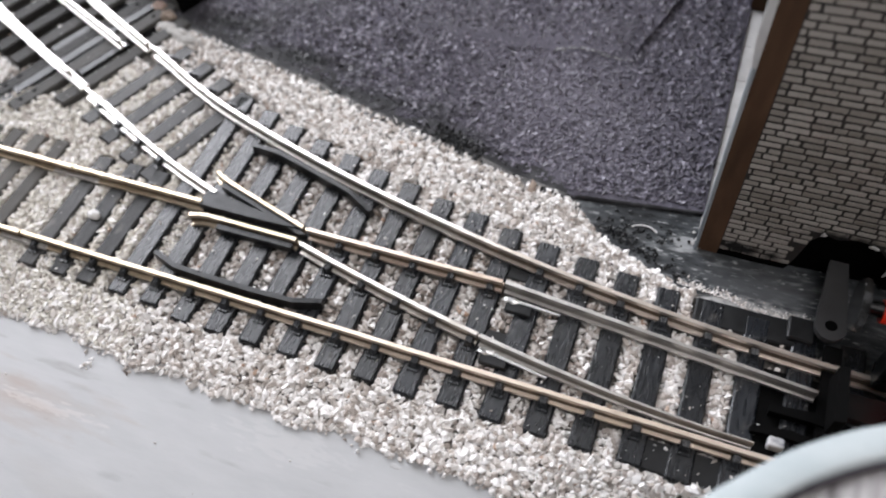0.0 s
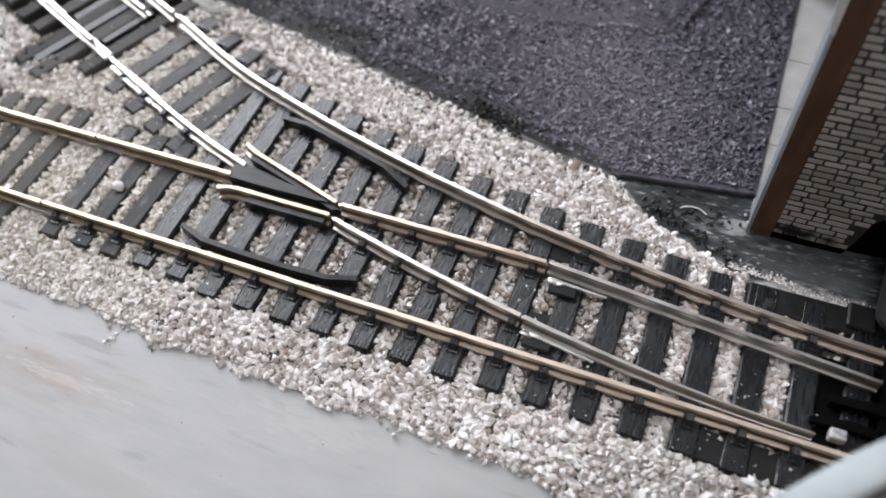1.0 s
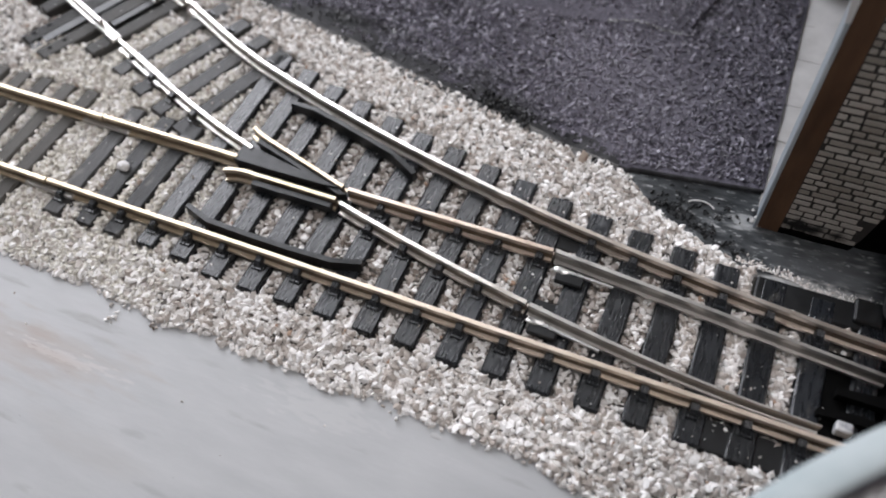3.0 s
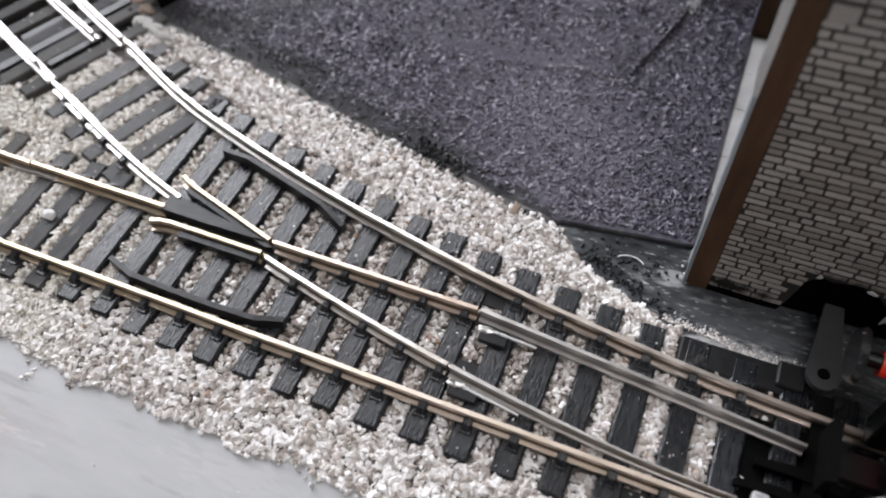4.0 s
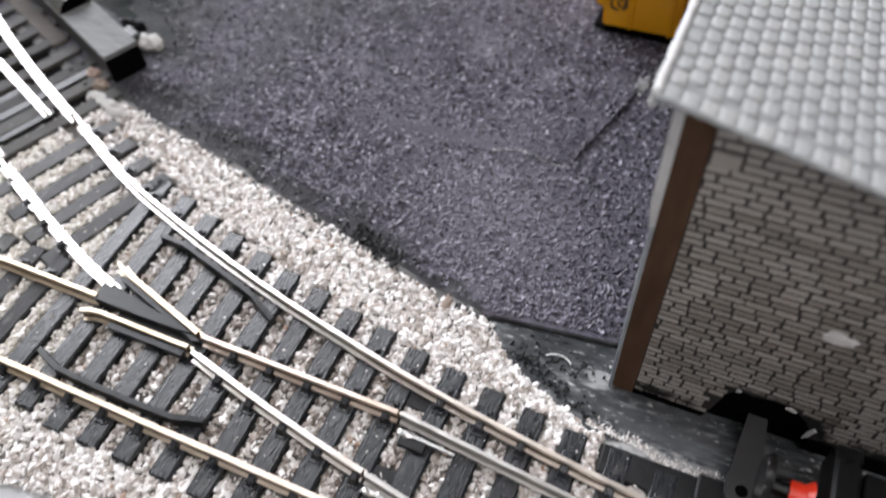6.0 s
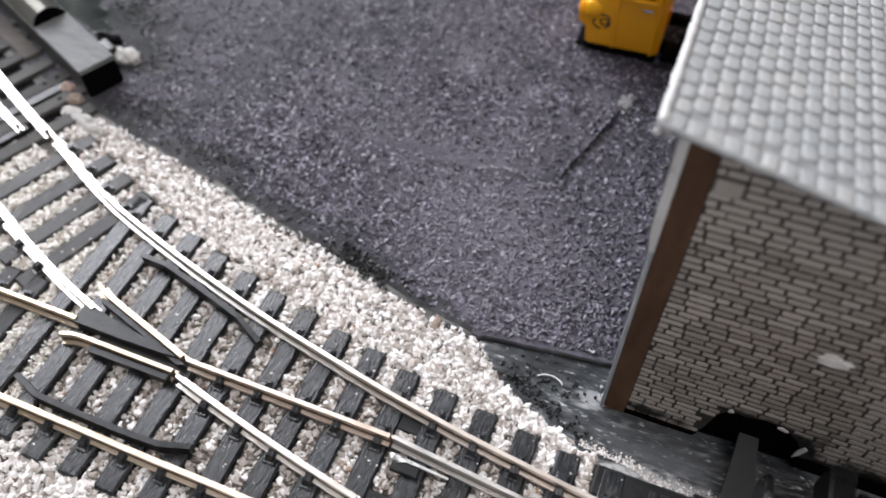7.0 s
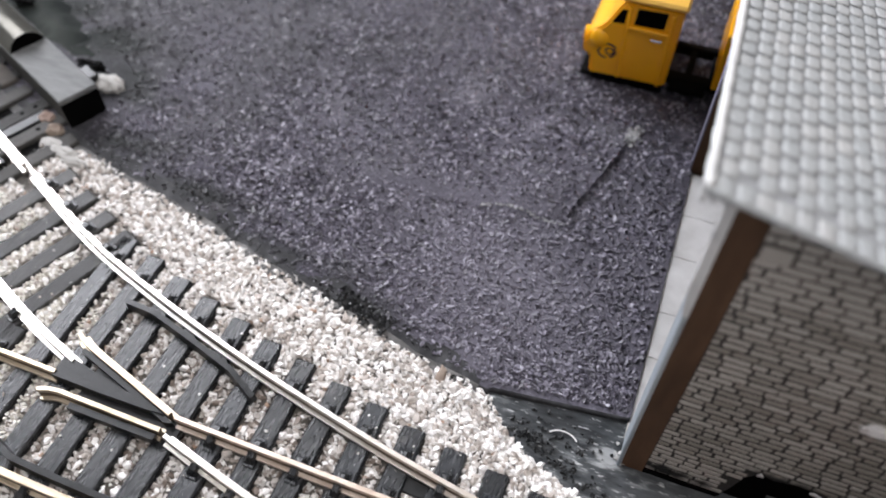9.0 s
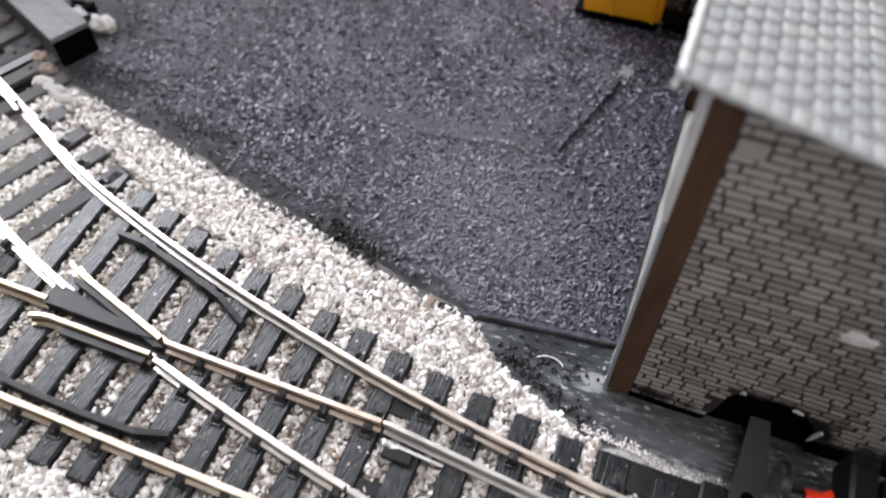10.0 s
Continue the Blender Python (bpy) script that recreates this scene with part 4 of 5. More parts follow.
for i in range(25):
    v = i / 24
    y = 6.98 + 2.9 * v
    xr = -6.41 + (y - 6.98) * 0.285 + 0.05 * noise.noise(Vector((y * 2.2, 0, 4)))
    row = []
    for j in range(17):
        u = j / 16
        x = xr - 6.0 * u
        fade = max(0.0, 1 - u * 1.15) * min(1.0, 0.25 + v * 8) * min(1.0, (1 - v) * 5)
        yy = y - 0.75 * u * (1 - v) + 0.5 * u * v
        row.append(bm.verts.new((x, yy, felt_z(x, yy) + 0.003 + 0.085 * fade)))
    row.insert(0, bm.verts.new((xr + 0.02, y, felt_z(xr, y) - 0.02)))
    rows.append(row)
for a, b in zip(rows, rows[1:]):
    for k in range(len(a) - 1):
        bm.faces.new((a[k], a[k + 1], b[k + 1], b[k]))
bmesh.ops.recalc_face_normals(bm, faces=bm.faces)
part("felt_overlap", bm, M_FELT, yard, "overlapping layer of felt with a raised cut edge")


def overlap_z(x, y):
    v = (y - 6.98) / 2.9
    xr = -6.41 + (y - 6.98) * 0.285
    u = (xr - x) / 6.0
    if 0 <= v <= 1 and 0 <= u <= 1:
        return felt_z(x, y) + 0.003 + 0.085 * max(0.0, 1 - u * 1.15) * min(1.0, 0.25 + v * 8) * min(1.0, (1 - v) * 5)
    return felt_z(x, y)


places, sizes = [], []
for k in range(50000):
    x = -24 + 19.6 * rng.random() ** 0.8
    e = felt_edge(x)
    y = e + 0.12 + (16 - e) * rng.random() ** 1.35
    if x < -16.4 and y < 10.2 + 0.62 * (-20.5 - x) and rng.random() < 0.85:
        continue
    if x < -6.8 and y - e < 0.4 + 0.25 * noise.noise(Vector((x * 1.1, 0.3, 1))) and rng.random() < 0.72:
        continue
    if x < -13.5 and rng.random() < 0.4:
        continue
    places.append((x, y, overlap_z(x, y) + 0.004))
    sizes.append(rng.choice((0.019, 0.024, 0.030, 0.038, 0.050)))
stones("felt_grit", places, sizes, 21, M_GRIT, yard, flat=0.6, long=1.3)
# dust on the cut corner of the felt
places = [(-5.66 + rng.gauss(0, 0.07) + 0.28 * d, 9.72 + d + rng.gauss(0, 0.05), 0.235) for d in [rng.gauss(0, 0.14) for _ in range(170)]]
stones("dust_smear", places, [rng.choice((0.018, 0.026, 0.036)) for _ in places], 41, M_DUST, yard, flat=0.5)
places = [(-8.0 + 1.6 * d, 6.77 + 0.22 * d + 0.12 * math.sin(5 * d) + rng.gauss(0, 0.02), 0.225) for d in [rng.random() for _ in range(130)]]
stones("dust_smear", places, [rng.choice((0.012, 0.016, 0.022)) for _ in places], 42, M_DUST, yard, flat=0.5)

# black painted ground between the ballast and the shed
bm = bmesh.new()
cols = []
for i in range(61):
    x = -6.9 + 14 * i / 60
    lo, hi = (interp(x, BALLAST_TOP) - 0.35 if x < -2.3 else 1.15), (3.5 if x < -4.1 else 2.95)
    cols.append([bm.verts.new((x, lo + (hi - lo) * j / 16, 0.10 + 0.025 * noise.noise(Vector((x * 1.4, j * 0.3, 6))) + (0.03 if x > -2.5 else 0) - (0.07 if j == 0 else 0))) for j in range(17)])
for a, b in zip(cols, cols[1:]):
    for k in range(16):
        bm.faces.new((a[k], b[k], b[k + 1], a[k + 1])).smooth = True
tagged(part("painted_ground", bm, M_STRIP), "glossy black painted ground with pale brush streaks", "ground", kind="structure")
places, sizes = [], []
for k in range(80):
    x, y = rng.gauss(-5.45, 0.42), rng.gauss(2.72, 0.16)
    places.append((x, y, 0.115))
    sizes.append(rng.choice((0.02, 0.03, 0.04)))
for k in range(170):
    x = -9.15 + rng.gauss(0, 0.35)
    places.append((x, felt_edge(x) + 0.12 + rng.gauss(0, 0.12), 0.2))
    sizes.append(rng.choice((0.025, 0.035, 0.045)))
for k in range(160):
    x = -16 + 9 * rng.random()
    places.append((x, felt_edge(x) + rng.gauss(0.02, 0.08), 0.17))
    sizes.append(rng.choice((0.02, 0.03, 0.04)))
for k in range(80):
    x = -5.9 + 1.5 * rng.random()
    places.append((x, interp(x, BALLAST_TOP) + 0.12 + abs(rng.gauss(0, 0.12)), 0.125))
    sizes.append(rng.choice((0.025, 0.035)))
tagged(stones("black_granules", places, sizes, 31, M_BLACK, None), "small black coal granules spilled on painted ground", "granules", kind="stuff")
places = [(-4.35 + rng.gauss(0, 0.05), 2.85 + rng.gauss(0, 0.12), 0.13) for k in range(22)]
tagged(stones("plaster_crumbs", places, [rng.choice((0.02, 0.03, 0.04)) for _ in places], 33, M_PLASTER, None, flat=0.4), "white plaster crumbs beside the shed corner", "crumbs", kind="stuff")
places = []
for k in range(700):
    x = -4.5 + 2.2 * rng.random()
    places.append((x, max(interp(x, BALLAST_TOP), 1.68) + 0.03 + abs(rng.gauss(0, 0.07)), 0.115))
tagged(stones("stone_dust", places, [rng.choice((0.008, 0.011, 0.015, 0.022)) for _ in places], 35, M_STONE, None, flat=0.4), "pale stone dust spilled onto black painted ground", "stone dust", kind="stuff")
cu = bpy.data.curves.new("fibre", "CURVE")
cu.dimensions, cu.bevel_depth, cu.bevel_resolution = "3D", 0.014 * CM, 2
sp = cu.splines.new("POLY")
sp.points.add(9)
for k in range(10):
    a = radians(150 - 14 * k)
    sp.points[k].co = ((-5.25 + 0.24 * math.cos(a)) * CM, (2.72 + 0.16 * math.sin(a)) * CM, 0.14 * CM, 1)
cu.materials.append(M_TORN)
tagged(new("curled_fibre", cu), "thin pale curled fibre lying on black paint", "fibre")

# ---- the shed ----
RC = Vector((-4.54, 2.53, 6.24))
RE, RV = Vector((1, -0.03, -0.21)), Vector((0.0, 1, -0.15))


def roof_z(x, y):
    u, v = x - RC.x, y - RC.y + 0.03 * (x - RC.x)
    return RC.z + RE.z * u + RV.z * v


shed = thing("goods_shed", (-2, 6, 0), "card model shed with printed grey bricks and pale tiled roof", "building")
top = lambda x, y: roof_z(x, y) - 0.10
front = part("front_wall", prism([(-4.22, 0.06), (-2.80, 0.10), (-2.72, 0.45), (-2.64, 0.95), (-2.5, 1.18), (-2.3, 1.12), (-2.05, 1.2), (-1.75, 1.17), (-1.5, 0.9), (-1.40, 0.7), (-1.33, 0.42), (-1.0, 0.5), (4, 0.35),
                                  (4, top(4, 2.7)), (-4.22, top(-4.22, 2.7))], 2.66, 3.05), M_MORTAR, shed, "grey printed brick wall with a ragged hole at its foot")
part("corner_post", prism([(-4.225, 0.05), (-3.90, 0.08), (-3.90, top(-3.9, 2.65)), (-4.225, top(-4.225, 2.65))], 2.63, 2.72), M_BROWN, shed, "dark brown corner strip")
part("end_return", prism([(2.632, 0.05), (3.15, 0.06), (3.2, 4.15), (3.0, 4.5), (2.632, 4.7)], -4.26, -4.222, "x"), M_BLUE, shed, "blue-grey creased card edge")
part("end_return", prism([(2.632, 4.72), (3.0, 4.52), (3.2, 4.3), (3.2, top(-4.3, 3.5)), (2.632, top(-4.3, 2.6))], -4.265, -4.222, "x"), M_PALE, shed, "torn white card edge")
part("corner_edge", box(-4.285, -4.226, 2.60, 2.64, 0.05, 4.2, bevel=0.012), M_BLUE, shed, "blue-grey creased card edge")
part("corner_edge", prism([(-4.29, 4.2), (-4.226, 4.2), (-4.226, top(-4.25, 2.63)), (-4.34, top(-4.25, 2.63)), (-4.34, 4.6)], 2.60, 2.64), M_PALE, shed, "torn white card edge")
part("wall_foot", prism([(-3.9, 0.07), (-2.82, 0.12), (-2.78, 0.24), (-3.2, 0.20), (-3.6, 0.25), (-3.9, 0.22)], 2.63, 2.69), M_DARK, shed, "black foot of the wall")
part("wall_foot", prism([(-1.36, 0.2), (4, 0.2), (4, 0.56), (-0.4, 0.56), (-0.9, 0.50), (-1.2, 0.53), (-1.36, 0.48)], 2.63, 2.69), M_DARK, shed, "black foot of the wall")
for pts in ([(-2.55, 1.17), (-2.52, 1.26), (-2.47, 1.20)], [(-1.86, 1.17), (-1.8, 1.21), (-1.70, 1.15), (-1.74, 1.13)], [(-1.45, 0.5), (-1.44, 0.72), (-1.38, 0.86), (-1.33, 0.82), (-1.39, 0.6)]):
    part("torn_edge", prism(pts, 2.615, 2.64), M_VERGE, shed, "torn white paper edge")
part("torn_patch", lump((-1.80, 2.625, 3.11), (0.21, 0.032, 0.115), 9, 3, 0.6, False), M_TORN, shed, "torn white patch in the brick paper")
# added black panel that stands for the shade inside the hole
part("hole_shade_panel", box(-2.9, -1.25, 2.74, 2.80, 0.06, 1.3), M_DARK, shed)
back = part("back_wall", prism([(-4.28, 0.05), (6, 0.05), (6, top(6, 9.2)), (-4.28, top(-4.28, 9.2))], 9.12, 9.5), M_MORTAR, shed)
part("corner_post", prism([(-4.285, 0.05), (-3.98, 0.05), (-3.98, top(-4, 9.1)), (-4.285, top(-4.285, 9.1))], 9.09, 9.16), M_BROWN, shed, "dark olive-brown corner strip")
part("end_return", prism([(9.09, 0.05), (9.5, 0.05), (9.5, top(-4.3, 9.4)), (9.09, top(-4.3, 9.1))], -4.315, -4.282, "x"), M_PURPLE, shed, "mauve-grey card edge")
part("inner_wall", box(3.0, 3.3, 3.05, 9.12, 0.05, 4.0), M_MORTAR, shed)
pav = part("shed_floor", box(-4.27, 3.0, 3.05, 9.11, 0.02, 0.13), M_SLABJOINT, shed)

# printed paving slabs in the open side of the shed
slab_edges = [3.06, 4.6, 5.55, 6.85, 7.9, 9.08]
for a, b in zip(slab_edges, slab_edges[1:]):
    for x0, x1 in ((-4.25, -1.2),):
        pts = [(x0, a + 0.02), (x1, a + 0.02 + rng.uniform(-0.12, 0.0)), (x1, b - 0.012), (x0 + 0.4, b - 0.02 + rng.uniform(-0.05, 0.05)), (x0, b - 0.012)]
        part("paving_slab", prism(pts, 0.12, 0.142, "z"), M_SLAB, pav)

# ---- roof ----
eu = Vector((1, RE.y, RE.z))
ev = RV
roof_bm = bmesh.new()
nr = eu.cross(ev).normalized()
LU, LV = 9.0, 13.0
P0 = RC
cor = [P0, P0 + eu * LU, P0 + eu * LU + ev * LV, P0 + ev * LV]
a = [roof_bm.verts.new(p) for p in cor]
b = [roof_bm.verts.new(p - nr * 0.05) for p in cor]
roof_bm.faces.new(a)
roof_bm.faces.new(b[::-1])
for k in range(4):
    roof_bm.faces.new((a[k - 1], b[k - 1], b[k], a[k]))
bmesh.ops.recalc_face_normals(roof_bm, faces=roof_bm.faces)
roof = part("roof", roof_bm, M_TILEBED, shed, "pale grey tiled card roof")

TW, TL = 0.190, 0.31


def tile_bm():
    """A moulded slate, puffed up in the middle, with rounded corners."""
    bm = bmesh.new()
    w, y0, y1 = TW * 0.5 * 0.92, 0.008, TL * 0.955
    out = [(-w, y1 - 0.03), (-w, y0 + 0.05), (-w * 0.6, y0), (w * 0.6, y0), (w, y0 + 0.05), (w, y1 - 0.03), (w * 0.8, y1), (-w * 0.8, y1)]
    cy = (y0 + y1) / 2
    prev = None
    for grow, z in ((1.0, -0.004), (0.88, 0.010), (0.62, 0.0155)):
        ring = [bm.verts.new((x * grow, cy + (y - cy) * (grow + (1 - grow) * 0.25), z + 0.016 * (cy - y) / TL)) for x, y in out]
        if prev:
            for k in range(len(out)):
                bm.faces.new((prev[k - 1], prev[k], ring[k], ring[k - 1]))
        prev = ring
    bm.faces.new(prev)
    bmesh.ops.recalc_face_normals(bm, faces=bm.faces)
    for f in bm.faces:
        f.smooth = True
    return bm


TILE = mesh_of("roof_tile", tile_bm(), M_TILE, smooth=True)
xu, yv = eu.normalized(), (ev - eu * ev.dot(eu) / eu.length_squared).normalized()
TB = Matrix((xu, yv, xu.cross(yv))).transposed().to_4x4()
_tb = tile_bm()
TV = np.array([v.co[:] for v in _tb.verts])
TF = [[v.index for v in f.verts] for f in _tb.faces]
_tb.free()
rest_v, rest_f = [], []
count = 0
for j in range(46):
    for i in range(-1, 47):
        u = 0.06 + TW * i + TW / 2
        if u < 0.05 or u > LU - 0.1:
            continue
        v = -0.04 + TL * 0.97 * (j + (0.42 if i % 2 else 0.0) + 0.08 * noise.noise(Vector((i * 3.7, 0, 0))))
        if j == 0 and i % 2:
            v = -0.04 + TL * 0.5 * 0.0
        if v > LV - 0.3:
            continue
        p = P0 + xu * u + yv * v + nr * (0.004 + 0.006 * rng.random())
        m = Matrix.Translation(p) @ TB @ Matrix.Rotation(radians(rng.uniform(-3, 3)), 4, "Z") @ Matrix.Diagonal((rng.uniform(0.93, 1.03), rng.uniform(0.94, 1.03), rng.uniform(0.75, 1.1), 1))
        if i < 16 and j < 22 and count < 300:
            share("roof_tile", TILE, roof, m)
            count += 1
        else:
            base = len(rest_v)
            rest_v += [tuple(m @ Vector(q) * CM) for q in TV]
            rest_f += [[base + k for k in f] for f in TF]
me = bpy.data.meshes.new("roof_tiles")
me.from_pydata(rest_v, [], rest_f)
me.materials.append(M_TILE)
me.polygons.foreach_set("use_smooth", [True] * len(me.polygons))
ob = new("roof_tiles", me)
ob.parent = roof
tagged(ob, kind="stuff")
# verge strip along the side edge, with frayed ends
bm = bmesh.new()
prev = None
for k in range(221):
    p = P0 + ev * (LV * k / 220) + Vector((-0.02 + 0.012 * noise.noise(Vector((k * 0.31, 0, 0))) + 0.006 * noise.noise(Vector((k * 0.9, 3, 0))), 0, 0.012 * noise.noise(Vector((k * 0.5, 7, 0)))))
    puff = 1.0 + 0.35 * noise.noise(Vector((k * 0.23, 11, 0))) + 0.25 * noise.noise(Vector((k * 0.8, 17, 0)))
    ring = [bm.verts.new(p + Vector((dx * puff, 0, dz * (puff if dz > 0 else 1.0)))) for dx, dz in ((-0.025, -0.08), (0.045, -0.06), (0.060, 0.030), (0.0, 0.046), (-0.034, 0.006))]
    if prev:
        for q in range(5):
            bm.faces.new((prev[q - 1], prev[q], ring[q], ring[q - 1]))
    else:
        bm.faces.new(ring)
    prev = ring
bm.faces.new(prev[::-1])
bmesh.ops.recalc_face_normals(bm, faces=bm.faces)
part("verge", bm, M_VERGE, roof, "frayed white card verge", smooth=True)
for k, (dx, dz, s) in enumerate(((-0.02, -0.12, 0.065), (0.08, -0.13, 0.04), (0.16, -0.09, 0.035))):
    part("frayed_card", lump((P0.x + dx, P0.y + 0.0, P0.z + dz), (s * 0.7, s * 0.7, s), 40 + k, 2, 0.4, False), M_PALE, roof)

bm = bmesh.new()
prev = None
for k in range(181):
    p = P0 + eu * (LU * k / 180) - yv * (0.022 + 0.02 * noise.noise(Vector((k * 0.42, 4, 0)))) + nr * 0.008 * noise.noise(Vector((k * 0.7, 9, 0)))
    ring = [bm.verts.new(p + yv * dv + nr * dn) for dv, dn in ((0.03, -0.052), (-0.022, -0.046), (-0.03, -0.005), (0.0, 0.018), (0.05, 0.012))]
    if prev:
        for q in range(5):
            bm.faces.new((prev[q - 1], prev[q], ring[q], ring[q - 1]))
    else:
        bm.faces.new(ring)
    prev = ring
bm.faces.new(prev[::-1])
bmesh.ops.recalc_face_normals(bm, faces=bm.faces)
part("eave", bm, M_TILE, roof, "uneven pale card eave", smooth=True)

# ---- bricks ----


def brick_mesh(w, h):
    bm = bmesh.new()
    add_box(bm, -w / 2, w / 2, -0.004, 0.02, -h / 2, h / 2, bevel=0.006)
    return mesh_of("brick", bm, M_BRICK)


BR = {(w, h): brick_mesh(w, h) for w in (0.15, 0.20, 0.26, 0.31, 0.36) for h in (0.085, 0.092)}
HOLE = [(-2.83, 0.0), (-2.72, 0.45), (-2.64, 0.95), (-2.5, 1.18), (-2.3, 1.12), (-2.05, 1.2), (-1.75, 1.17), (-1.5, 0.9), (-1.40, 0.7), (-1.33, 0.42), (-1.2, 0.0)]


def hole_top(x):
    return interp(x, HOLE) if HOLE[0][0] < x < HOLE[-1][0] else 0.0


nb = 0
rest = bmesh.new()
z = 0.28
row = 0
while z < 6.3:
    h = 0.085 if row % 4 else 0.092
    x = -3.88 - rng.uniform(0.0, 0.22) if not 5.33 < z < 5.60 else -3.53
    while x < 3.6:
        w = rng.choice((0.15, 0.20, 0.26, 0.26, 0.31, 0.31))
        x0, x1 = max(x, -3.88), x + w
        cx, cut = (x0 + x1) / 2, (x1 - x0) / w
        if cut > 0.18 and z - h / 2 < top(cx, 2.7) - 0.04 and z - h / 2 > max(hole_top(x), hole_top(cx), hole_top(x1)) + 0.01 and not (x > -1.4 and z < 0.58):
            m = Matrix.Translation((cx, 2.655, z)) @ Matrix.Rotation(radians(rng.uniform(-0.8, 0.8)), 4, "Y") @ Matrix.Diagonal((cut * rng.uniform(0.96, 1.05), rng.uniform(0.7, 1.2), rng.uniform(0.93, 1.0), 1))
            if x < -1.2 and 0.9 < z < 5.1 and nb < 300:
                share("brick", BR[(w, h)], front, m)
                nb += 1
            else:
                add_box(rest, -w / 2, w / 2, -0.004, 0.02, -h / 2, h / 2, m=m)
        x = x1 + rng.uniform(0.026, 0.046)
    z += h + 0.036
    row += 1
share("brick", mesh_of("large_brick", box(-0.15, 0.15, -0.004, 0.02, -0.115, 0.115, bevel=0.02), M_BRICK), front, Matrix.Translation((-3.715, 2.653, 5.465)))
if len(rest.verts):
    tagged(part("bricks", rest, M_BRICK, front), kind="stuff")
rest = bmesh.new()
z = 0.3
while z < 5.2:
    x = -3.94 + rng.uniform(-0.1, 0.05)
    while x < -1.5:
        w = rng.choice((0.30, 0.38, 0.46))
        if x > -3.95 and z + 0.12 < top(x, 9.1):
            add_box(rest, x, x + w, 9.10, 9.13, z, z + 0.19)
        x += w + 0.045
    z += 0.245
tagged(part("bricks", rest, M_BRICK, back), kind="stuff")
# ---- yellow lorry ----
lorry = thing("toy_lorry", (-5.2, 12.1, 0.15), "yellow enamelled toy lorry with a black chassis", "toy vehicle")
YF, YB = 11.2, 13.1
cab_side = [(-7.02, 0.36), (-5.36, 0.40), (-5.34, 2.30), (-6.50, 2.30), (-6.86, 1.62), (-7.12, 1.42), (-7.24, 1.12), (-7.22, 0.86), (-7.05, 0.84)]
bm = prism(cab_side, YF, YB)
bmesh.ops.bevel(bm, geom=[e for e in bm.edges], offset=0.05, segments=2, affect="EDGES")
cab = part("cab", bm, M_YELLOW, lorry, "yellow enamelled cab")
bm = box(-6.62, -5.28, YF - 0.06, YB + 0.06, 2.28, 2.42, bevel=0.05)
part("roof", bm, M_YELLOWROOF, cab, "yellow roof with a pale sheen in its colour")
part("side_window", prism([(-6.27, 1.78), (-5.66, 1.80), (-5.64, 2.18), (-6.24, 2.16)], YF - 0.008, YF + 0.02), M_DARK, cab, "dark side window opening")
part("quarter_window", prism([(-6.72, 1.74), (-6.46, 1.76), (-6.44, 2.08), (-6.56, 2.08)], YF - 0.008, YF + 0.02), M_DARK, cab, "dark quarter window")
door = part("door", prism([(-6.36, 0.52), (-5.55, 0.54), (-5.55, 1.70), (-6.36, 1.68)], YF - 0.010, YF + 0.01), M_YELLOW, cab)
for b_ in ((-6.42, -6.36, 0.44, 2.2), (-5.55, -5.49, 0.44, 2.2)):
    part("door_edge", box(b_[0] - 0.01, b_[1] + 0.01, YF - 0.085, YF + 0.01, b_[2], b_[3], bevel=0.02), M_YELLOW, cab)
part("window_ledge", box(-6.36, -5.55, YF - 0.085, YF + 0.01, 1.68, 1.76, bevel=0.02), M_YELLOW, cab)
part("door_handle", box(-5.88, -5.64, YF - 0.06, YF - 0.01, 1.50, 1.56, bevel=0.012), M_CHROME, door, "chrome door handle")
bm = bmesh.new()
add_cyl(bm, (-7.28, YF + 0.35, 1.12), (-6.9, YF + 0.35, 1.12), 0.16, 0.2)
part("headlight", bm, M_YELLOW, cab)
bm = lump((-6.92, YF + 0.03, 1.27), (0.20, 0.13, 0.22), 2, 3, 0.06, False)
part("wing", bm, M_YELLOW, cab)
bm = bmesh.new()
for r_, start, sweep in ((0.19, 20, 250), (0.17, 300, 70), (0.08, 100, 200), (0.09, 300, 150)):
    pts = [(-6.70 + (r_ * (1 + 0.16 * math.sin(k * 1.9 + r_ * 30))) * math.cos(radians(start + sweep * k / 10)) + (0.05 if r_ < 0.1 else 0.0), 1.02 + r_ * math.sin(radians(start + sweep * k / 10)) * 0.95) for k in range(11)]
    for (xa, za), (xb, zb) in zip(pts, pts[1:]):
        add_cyl(bm, (xa, YF - 0.002, za), (xb, YF - 0.002, zb), 0.020, n=6)
part("badge", bm, M_BROWN, cab, "smudged brown round badge with unreadable marks")
# chassis widened so that the black shade under the cab is solid too
part("chassis", box(-6.95, -5.40, YF + 0.05, YB - 0.05, 0.17, 0.60, bevel=0.03), M_TAR, lorry, "black chassis")
for wy in (YF + 0.30, YB - 0.50):
    part("frame_rail", box(-5.42, -1.4, wy, wy + 0.20, 0.30, 0.56, bevel=0.03), M_TAR, lorry, "black frame rail")
for wx in (-5.0, -4.5, -3.4):
    part("cross_member", box(wx, wx + 0.14, YF + 0.45, YB - 0.45, 0.34, 0.50, bevel=0.02), M_TAR, lorry, "black cross member")
part("fuel_tank", cyl((-5.28, YF + 0.16, 0.42), (-4.5, YF + 0.16, 0.42), 0.15, n=18), M_TAR, lorry, "black fuel tank")
part("bumper", box(-7.22, -6.9, YF + 0.0, YB - 0.02, 0.26, 0.37, bevel=0.04), M_TAR, lorry, "black bumper")
